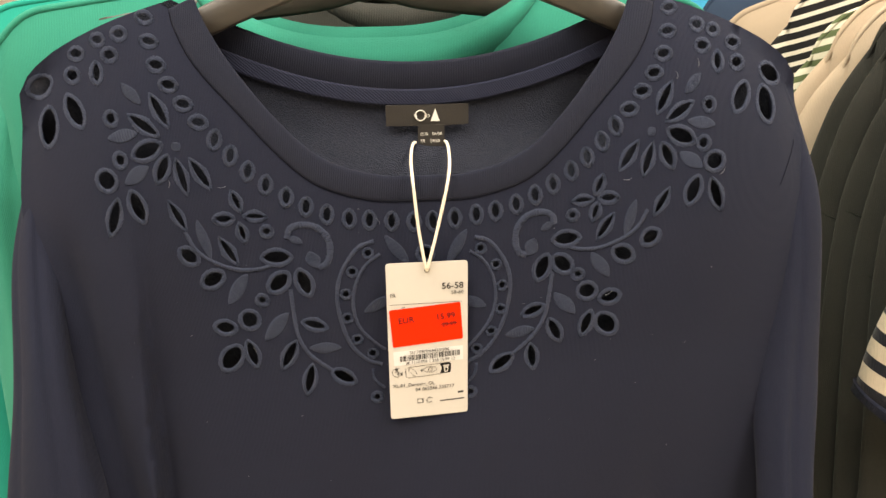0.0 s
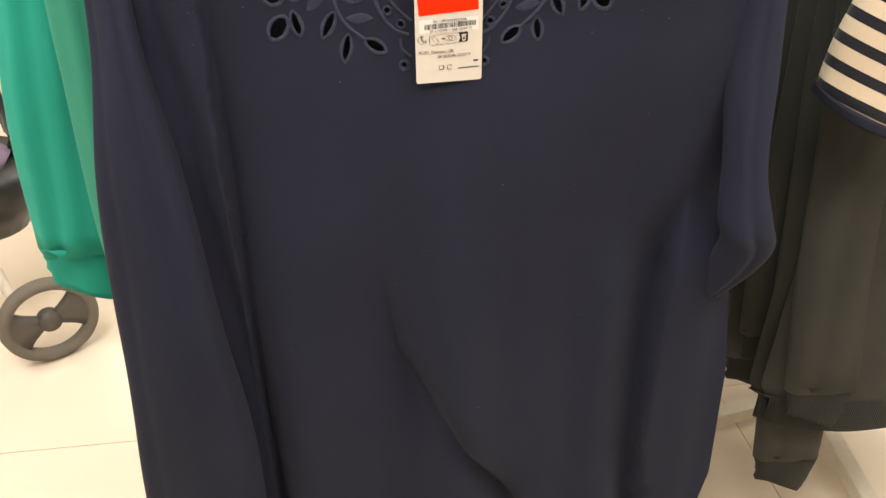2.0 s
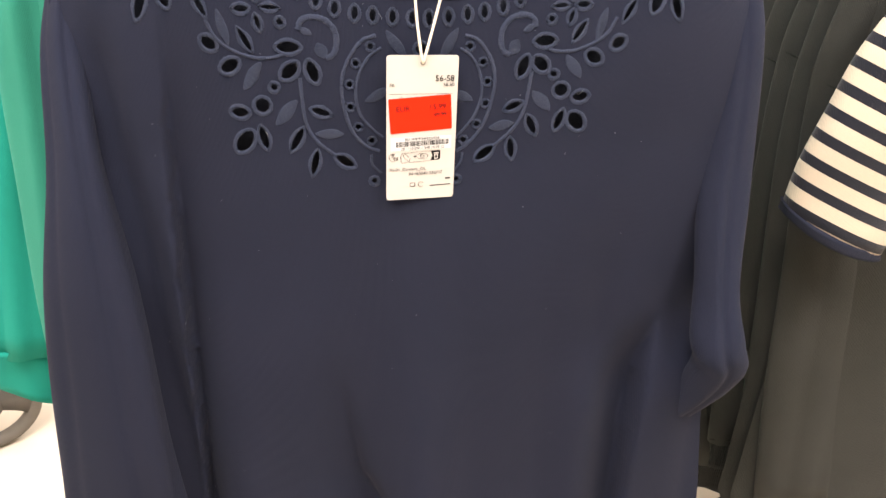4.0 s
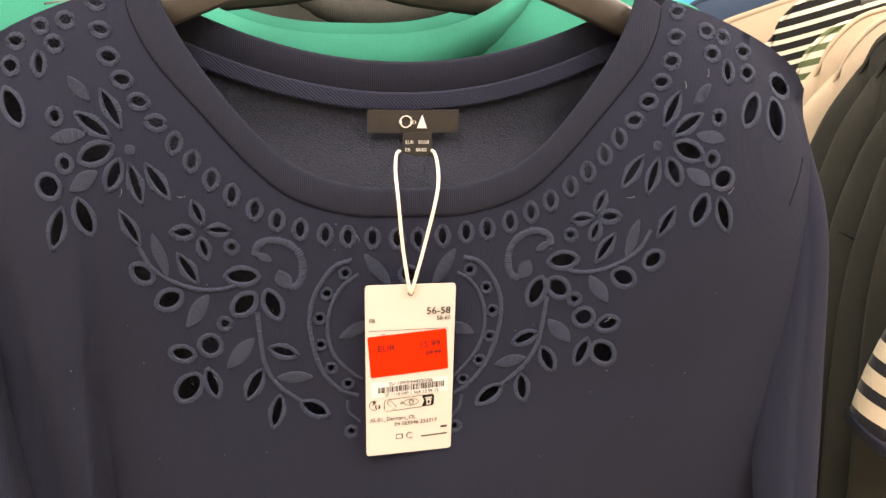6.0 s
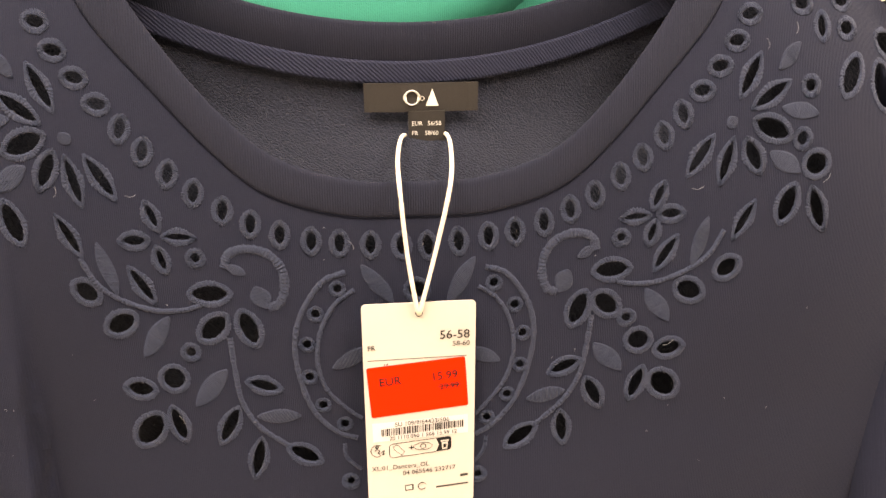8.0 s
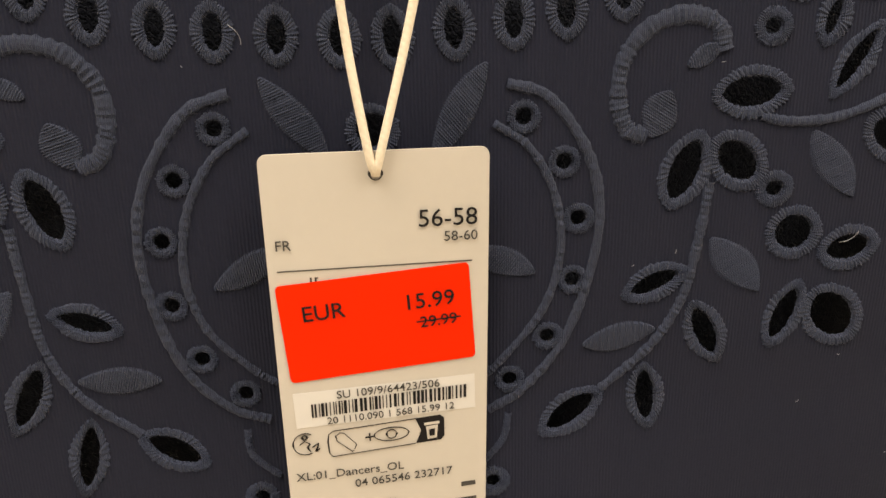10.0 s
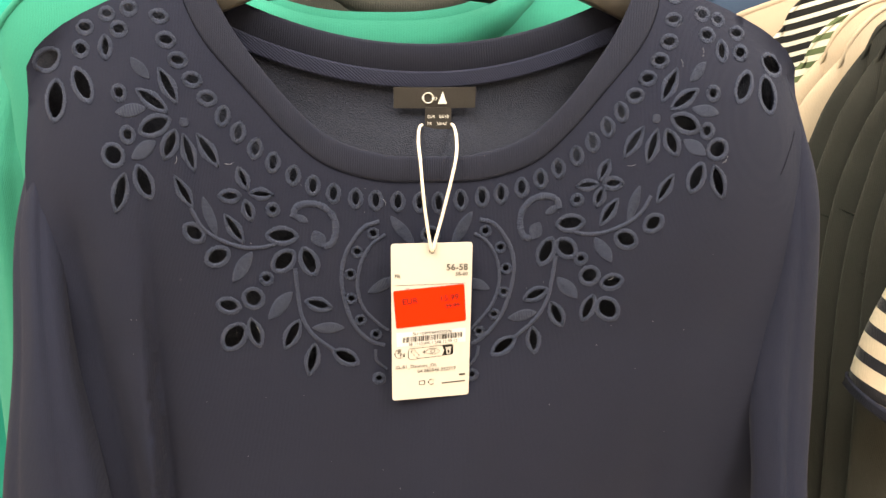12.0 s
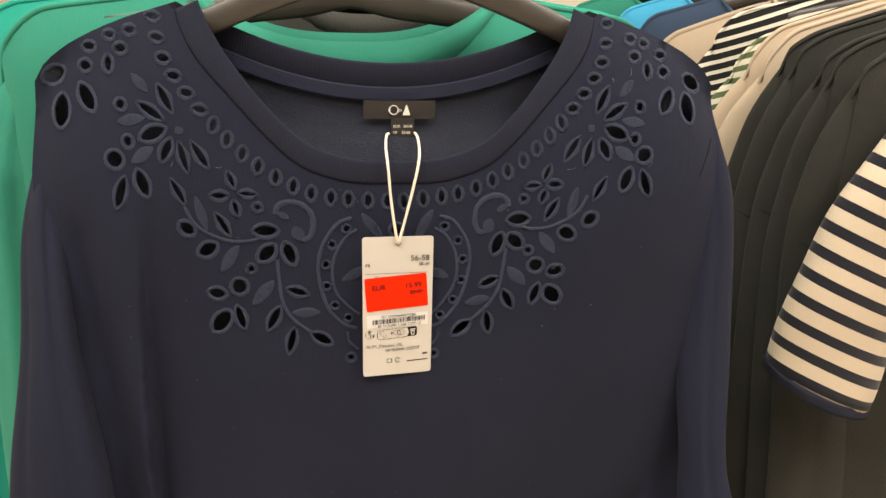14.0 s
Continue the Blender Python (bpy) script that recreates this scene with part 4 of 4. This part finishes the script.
ring_on(0.098, 0.690, 0.0034, 0.0006, M_INK, "pictogram_ring", 1.0, 60, 300)
ring_on(0.095, 0.672, 0.0007, 0.0010, M_INK, "pictogram_arrow")
line_on([(0.070, 0.690), (0.095, 0.682), (0.118, 0.690), (0.105, 0.700), (0.120, 0.712)], 0.0008, M_INK, "pictogram_arrow")
line_on([(0.130, 0.700), (0.160, 0.690), (0.145, 0.712), (0.165, 0.705)], 0.0010, M_INK, "pictogram_arrow")
ring_on(0.520, 0.686, 0.0048, 0.0006, M_INK, "pictogram_eye", 0.45)
ring_on(0.520, 0.686, 0.0014, 0.0007, M_INK, "pictogram_eye")
print_on("XL:01_Dancers_OL", 0.040, 0.789, 0.0037, M_INK_GREY, 0.5)
print_on("04 065546 232717", 0.325, 0.824, 0.0037, M_INK_GREY, 1.5)
bar_on(0.345, 0.878, 0.425, 0.908, M_INK_GREY, "pictogram_card", 2)
bar_on(0.353, 0.882, 0.410, 0.902, M_CARD, "pictogram_card", 2, 0.0005)
ring_on(0.505, 0.892, 0.0021, 0.0008, M_INK, "pictogram_loop", 1.0, 30, 320)
bar_on(0.870, 0.849, 0.945, 0.862, M_INK_GREY, "maker_mark", 2)
bar_on(0.640, 0.899, 0.95, 0.907, M_INK_GREY, "print_line", 2)

ex, ez = at_card(0.50, 0.048)
ring_on(0.50, 0.048, 0.0016, 0.0008, M_INK_GREY, "punched_hole")
knot = (ex, card_y(ex, ez, 0.001), ez)
loop_pts = [knot, (ex - 0.0015, card_y(ex, ez, 0.002), ez + 0.006), (ex - 0.0052, -0.0135, 1.105), (ex - 0.0078, -0.0095, 1.1345), (ex - 0.0075, 0.010, 1.1455), (ex - 0.0035, 0.036, 1.1500), (ex + 0.004, 0.0405, 1.1475),
            (ex + 0.0125, 0.0405, 1.1480), (ex + 0.0190, 0.036, 1.1505), (ex + 0.0185, 0.010, 1.1465), (ex + 0.0155, -0.0095, 1.1355), (ex + 0.0085, -0.0135, 1.106), (ex + 0.0015, card_y(ex, ez, 0.002), ez + 0.006), knot]
part("string", tube(loop_pts, 0.0011, 8, 90), M_STRING, tag, "twisted off-white cotton string")


# lint and loose thread ends on the cloth
lint_rng = random.Random(21)
bm = bmesh.new()
for k in range(60):
    x, z = lint_rng.uniform(-0.24, 0.24), lint_rng.uniform(0.60, 1.12)
    a, size = lint_rng.uniform(0, 6.28), lint_rng.uniform(0.0004, 0.0014)
    p = on_front(x, z, 0.0008)
    q = on_front(x + size * math.cos(a), z + size * math.sin(a), 0.0010)
    tube([p, (p + q) / 2 + Vector((0, -0.0003, 0)), q], 0.00008, 4, bm=bm)
for x, z, a in ((0.1745, 1.193, 1.2), (0.205, 1.128, 0.4), (-0.170, 1.131, 0.6), (-0.137, 1.131, -0.5), (0.137, 1.128, -0.4), (-0.0305, 1.103, 1.4), (0.127, 1.046, 0.1), (-0.121, 1.012, 1.2), (0.190, 1.200, 1.0)):
    line = [on_front(x + 0.0035 * f * math.cos(a + 0.4 * f), z + 0.0035 * f * math.sin(a + 0.4 * f), 0.0006 + 0.0012 * f) for f in (0, 0.5, 1.0, 1.6)]
    tube(line, 0.00008, 4, 9, bm=bm)
lint = part("lint", bm, M_LINT, navy, "pale lint and loose thread ends")
lint["kind"] = "stuff"


# ---- garments behind and beside ----
BACK = math.radians(9)


def behind(distance, shift=0.0, z=1.262, turn=9.0):
    """A place on the near rail, so far behind the embroidered sweatshirt."""
    return pose(-0.01 - math.sin(BACK) * distance + math.cos(BACK) * shift, 0.555 + math.cos(BACK) * distance + math.sin(BACK) * shift, z, 0, 0, turn)


green_cut = Cut(0.286, 0.036, 0.98, 0.135, 0.062, 0.060, 0.035, 0.03, 3)
green_top = top_on_hanger("sweatshirt", behind(0.085, -0.034, 1.270), green_cut, M_GREEN, M_GREEN, "emerald green jersey top with a wide boat neck", "top",
              arms(green_cut, 0.006, 0.60, 0.045, 0.030, right=-0.05), True, "tops on the near rail", collar=0.045, ridge=0.003, pleats=((4.4, 0.12),))
# sewn dashes along the green neckband
for k in range(34):
    x = -0.125 + 0.25 * k / 64
    z = green_cut.top(x, True) - 0.0325 * band_up(x / 0.135)
    z2 = green_cut.top(x + 0.0022, True) - 0.0325 * band_up((x + 0.0022) / 0.135)
    y = green_cut.y(x, z, x / green_cut.half, 0.0, True) - 0.0034
    part("stitch", tube([(x, y, z), (x + 0.0022, y, z2)], 0.0004, 5), M_GREEN_THREAD, green_top)
deep_cut = Cut(0.315, 0.040, 1.0, 0.145, 0.12, 0.10, 0.04, 0.06, 5)
top_on_hanger("sweatshirt", behind(0.145, -0.050, 1.274), deep_cut, M_GREEN_DEEP, M_GREEN_DEEP, "deep teal green jersey top behind the lighter one", "top",
              arms(deep_cut, 0.050, 0.50, 0.052, 0.036, right=-0.06), True, "tops on the near rail", loose=1.3, ridge=0.003, pleats=((4.2, 0.10), (5.0, 0.14)))
for k, (gap, cloth, word) in enumerate(((0.27, M_BLACK, "black"), (0.35, M_NAVY, "navy blue"), (0.52, M_GREEN, "green"), (0.62, M_NAVY, "navy blue"))):
    cut = Cut(0.27, 0.06, 0.9, 0.10, 0.035, 0.01, 0.04, 0.08, 20 + k)
    top_on_hanger("sweatshirt", behind(gap, 0.0, 1.268), cut, cloth, cloth, word + " jersey top hanging further along the rail", "top",
                  arms(cut, 0.02, 0.5, 0.045, 0.035, right=-0.03), True, "tops on the near rail")


def box_bar(a, b, size):
    """A square tube lying just over the floor between two places."""
    way = Vector((b.x - a.x, b.y - a.y, 0)).normalized()
    across = Vector((way.y, -way.x, 0)) * size / 2
    rings = []
    for p, grow in ((a, 0.9), (a + way * 0.002, 1.0), (b - way * 0.002, 1.0), (b, 0.9)):
        rings.append([Vector((p.x, p.y, 0.036)) + across * u * grow + Vector((0, 0, v * size / 2 * grow)) for u, v in ((-1, -0.9), (-0.9, -1), (0.9, -1), (1, -0.9), (1, 0.9), (0.9, 1), (-0.9, 1), (-1, 0.9))])
    return loft(rings, True, True)


def rail(name, a, b, z, group, label, stands=(0.10, 0.93), feet=None):
    """A clothes rail on two T-shaped stands."""
    top = thing(name, pose(0, 0, 0), label, "clothes rail", group)
    a, b = Vector((*a, z)), Vector((*b, z))
    part("rail", tube([a, a.lerp(b, 0.5), b], 0.0125, 14), M_CHROME, top, "round chrome rail")
    way = (b - a).normalized()
    side = Vector((way.y, -way.x, 0))
    for p in (a.lerp(b, stands[0]), a.lerp(b, stands[1])):
        part("post", tube([(p.x, p.y, 0.02), (p.x, p.y, z)], 0.014, 12), M_PAINT, top)
        ahead = way if feet else side
        foot = part("foot", box_bar(p + ahead * 0.36, p - ahead * 0.36, 0.032), M_PAINT, top, "cream lacquered foot bar", smooth=False)
        for e in (0.34, -0.34):
            q = p + ahead * e
            part("glide", tube([(q.x, q.y, 0.0), (q.x, q.y, 0.02)], 0.014, 10), M_HANGER, foot, "black plastic glide")
    if feet:
        part("cross_bar", box_bar(Vector((*feet[0], 0)), Vector((*feet[1], 0)), 0.030), M_PAINT, top, "cream lacquered cross bar", smooth=False)
    return top


near_a = behind(-0.02).translation
near_b = behind(1.1).translation
rail("clothes_rail", (near_a.x, near_a.y), (near_b.x, near_b.y), 1.345, "clothes rails", "chrome rail on cream stands, hung with green and navy tops", (0.30, 0.95))

RAIL_X = 0.685


def beside(y, z=1.274, turn=0.0, x=RAIL_X):
    return pose(x, y, z, 0, 0, turn)


stripe_cut = Cut(0.195, 0.070, 0.42, 0.09, 0.06, 0.02, 0.03, 0.0, 31)
wide = [[(side * 0.170, 0, -0.050, 0.015, 0.010), (side * 0.215, 0, -0.085, 0.040, 0.024), (side * 0.265, -0.004, -0.17, 0.048, 0.030), (side * 0.303, -0.006, -0.28, 0.055, 0.032), (side * 0.320, -0.006, -0.398, 0.060, 0.033)] for side in (-1, 1)]
tee = top_on_hanger("t_shirt", beside(0.665, 1.265, 0, 0.755), stripe_cut, M_STRIPE, M_NAVY_RIB, "cream jersey T-shirt with navy blue stripes and navy hems", "T-shirt", wide, False, "tops on the far rail", hem=False, skew=0.42, limp=0.02)
for side in (-1, 1):
    part("sleeve_hem", sleeve([(side * 0.320, -0.006, -0.393, 0.0622, 0.0352), (side * 0.3205, -0.006, -0.405, 0.0622, 0.0352)], 3, 7 if side < 0 else 8, n=5, rough=0.0, skew=0.42 * side, even=True), M_NAVY_RIB, tee, "narrow navy sleeve hem")
for k, y in enumerate((0.705, 0.74, 0.78, 0.82, 0.865)):
    cut = Cut((0.243, 0.252, 0.246, 0.256, 0.250)[k], (0.086, 0.080, 0.084, 0.079, 0.082)[k], (0.93, 0.94, 0.89, 0.87, 0.86)[k], 0.10, 0.09, 0.02, 0.0125, 0.03, 40 + k, 0.012, 0.014)
    black_arms = arms(cut, (-0.080, -0.088, -0.028, -0.040, -0.022)[k], (0.76, 0.94, 0.72, 0.80, 0.70)[k], (0.058, 0.054, 0.052, 0.052, 0.052)[k], 0.014, -0.01, spread=0.006)
    black = top_on_hanger("sweatshirt", beside(y, 1.292), cut, M_BLACK, M_BLACK_RIB, "black fleece sweatshirt with ribbed cuffs", "sweatshirt",
                  black_arms, True, "tops on the far rail", loose=1.22, ridge=0.003, limp=0.03, pleats=((4.3, 0.14), (5.1, 0.10)))
    for px, py, pz, pw, pd in (path[3] for path in black_arms):
        out = -1 if px < 0 else 1
        part("armhole_seam", tube([(px + out * pw * 0.92, py - pd * 0.35, pz + 0.010), (px + out * pw * 0.5, py - pd * 0.90, pz + 0.004), (px, py - pd * 1.02, pz), (px - out * pw * 0.6, py - pd * 0.85, pz - 0.012)], 0.0014, 6, 16), M_BLACK_RIB, black)
for k, (x, y, z, cloth, word) in enumerate(((0.685, 0.91, 1.290, M_CREAM, "plain cream"), (0.688, 0.95, 1.290, M_CREAM, "plain cream"), (0.705, 1.0, 1.266, M_STRIPE_GREEN, "sage green striped"), (0.750, 1.10, 1.285, M_STRIPE_BW, "black and white striped"))):
    cut = Cut((0.254, 0.260, 0.278, 0.318)[k], (0.080, 0.080, 0.068, 0.056)[k], 0.85, 0.10, 0.09, 0.02, 0.015, 0.05, 60 + k, 0.030, 0.015)
    top_on_hanger("sweatshirt", beside(y, z, 0, x), cut, cloth, cloth, word + " jersey top on a hanger", "top",
                  arms(cut, 0.0, 0.5, 0.055, 0.016, spread=0.002), True, "tops on the far rail", ridge=0.003, limp=0.02)
beige_cut = Cut(0.27, 0.095, 0.85, 0.085, 0.06, 0.02, 0.04, 0.05, 71)
top_on_hanger("sweatshirt", beside(1.26, 1.272, 0, 0.655), beige_cut, M_BEIGE, M_BEIGE, "beige jersey top with a plain neckband", "top", arms(beige_cut, 0.02, 0.5, 0.055, 0.04), True, "tops on the far rail")
for k, (x, y, cloth, word) in enumerate(((0.70, 1.62, M_DENIM, "dark denim blue"), (0.72, 1.95, M_BLUE, "bright blue"), (0.62, 2.12, M_GREEN, "green"), (1.02, 2.2, M_GREEN_DEEP, "deep green"), (1.05, 1.75, M_CREAM, "pale cream"), (1.2, 1.5, M_BLACK, "black"))):
    cut = Cut(0.245, 0.07, 0.8, 0.09, 0.06, 0.02, 0.04, 0.05, 80 + k)
    top_on_hanger("sweatshirt", beside(y, 1.262, 6 * (k % 3) - 4, x), cut, cloth, cloth, word + " top far along the shop's rails", "top", arms(cut, 0.02, 0.45, 0.05, 0.035), True, "tops on the far rail")
rail("clothes_rail", (RAIL_X + 0.07, 0.6), (RAIL_X, 2.3), 1.345, "clothes rails", "chrome rail on cream stands, hung with black and striped tops", (0.32, 0.94), ((0.50, 1.03), (0.86, 1.15)))


# ---- pushchair ----
def wheel(parent, x, y, r, turn):
    """A buggy wheel with a fat tyre and two broad spokes."""
    hub = part("wheel", tube([(x - 0.015 * math.cos(turn), y - 0.015 * math.sin(turn), r), (x + 0.015 * math.cos(turn), y + 0.015 * math.sin(turn), r)], 0.024, 16), M_HUB, parent, "dark plastic wheel hub")
    across = Vector((math.cos(turn), math.sin(turn), 0))
    ahead = Vector((-math.sin(turn), math.cos(turn), 0))
    centre = Vector((x, y, r))
    rings = []
    for k in range(48):
        a = 2 * math.pi * k / 48
        out = ahead * math.cos(a) + Vector((0, 0, math.sin(a)))
        rings.append([centre + out * (r - 0.014 + 0.014 * math.cos(b)) + across * 0.019 * math.sin(b) for b in (2 * math.pi * i / 10 for i in range(10))])
    rings.append(rings[0])
    part("tyre", loft(rings, True), M_RUBBER, hub, "grey rubber tyre")
    for base in (0.12, 0.12 + math.pi):
        lines = []
        for k in range(9):
            f = k / 8
            span = 0.74 - 0.10 * math.sin(math.pi * f)
            rr = 0.02 + (r - 0.034) * f
            lines.append([centre + (ahead * math.cos(base + s * span) + Vector((0, 0, math.sin(base + s * span)))) * rr + across * o for s, o in ((-1, -0.008), (0, -0.013), (1, -0.008), (1, 0.008), (0, 0.013), (-1, 0.008))])
        part("spoke", loft(lines, True, True), M_HUB, hub)
    return hub


def pushchair():
    top = thing("pushchair", pose(0, 0, 0), "folding pushchair with grey canvas seat and black frame", "pushchair")
    wheel(top, -0.925, 1.240, 0.106, math.radians(-52))
    wheel(top, -1.42, 1.0, 0.102, math.radians(-52))
    part("frame_tube", tube([(-1.02, 1.28, 0.12), (-1.10, 1.36, 0.26), (-1.28, 1.62, 0.62), (-1.42, 1.85, 1.0)], 0.013, 10, 20), M_PAINT, top, "cream lacquered frame tube")
    part("frame_tube", tube([(-1.46, 1.03, 0.12), (-1.54, 1.12, 0.26), (-1.70, 1.38, 0.62), (-1.84, 1.6, 1.0)], 0.013, 10, 20), M_PAINT, top, "cream lacquered frame tube")
    part("cross_tube", tube([(-1.12, 1.38, 0.30), (-1.56, 1.14, 0.30)], 0.011, 10), M_TUBE, top)
    part("strap", tube([(-0.93, 1.34, 0.34), (-1.0, 1.42, 0.42), (-0.95, 1.36, 0.50), (-1.05, 1.5, 0.64)], 0.012, 8, 24, 0.4), M_TUBE, top)
    rings = []
    for z, w, d, dx in ((0.62, 0.14, 0.10, 0.0), (0.75, 0.21, 0.17, -0.01), (0.95, 0.23, 0.20, -0.03), (1.06, 0.22, 0.19, -0.05)):
        rings.append([(-1.03 + dx + w * math.copysign(abs(math.cos(a)) ** 0.6, math.cos(a)), 1.50 + d * math.copysign(abs(math.sin(a)) ** 0.6, math.sin(a)), z) for a in (2 * math.pi * k / 28 for k in range(28))])
    part("seat", loft(rings, True, True), M_SEAT, top, "grey canvas seat")
    basket = [[(-1.12 + w * math.cos(a), 1.36 + w * 0.7 * math.sin(a), z) for a in (2 * math.pi * k / 24 for k in range(24))] for z, w in ((0.28, 0.14), (0.36, 0.19), (0.44, 0.20))]
    part("basket", loft(basket, True, True), M_TUBE, top, "black cloth basket below the seat")
    part("bundle", loft([[(-1.08 + w * math.cos(a), 1.33 + w * 0.6 * math.sin(a), z) for a in (2 * math.pi * k / 16 for k in range(16))] for z, w in ((0.43, 0.10), (0.47, 0.13), (0.50, 0.09), (0.51, 0.03))], True, True), M_LILAC, top, "folded lilac cloth in the basket")
    part("rim", tube([(-1.12 + 0.22 * math.cos(a), 1.50 + 0.19 * math.sin(a), 1.07) for a in np.linspace(0, 2 * math.pi, 33)], 0.009, 8), M_CHROME, top, "bright metal rim")


pushchair()

# ---- floor tiles, last ----
TILE = 0.9
tile_mesh = None
laid = Matrix.Translation((-0.80, 0.958, 0)) @ Matrix.Rotation(math.radians(8.7), 4, "Z")
for ix in range(-6, 8):
    for iy in range(-6, 8):
        place = laid @ Matrix.Translation((ix * TILE - 0.42, iy * TILE, 0))
        mid = place @ Vector((TILE / 2, TILE / 2, 0))
        if not (-4.6 < mid.x < 4.6 and -3.6 < mid.y < 6.6):
            continue
        if tile_mesh is None:
            ob = part("tile", box(bmesh.new(), (0.0008, 0.0008, -0.009), (TILE - 0.0008, TILE - 0.0008, 0.0), 0.0006), M_TILE, floor, "", smooth=False)
            tile_mesh = ob.data
        else:
            ob = new("tile", tile_mesh)
            ob.parent = floor
        ob.matrix_world = place
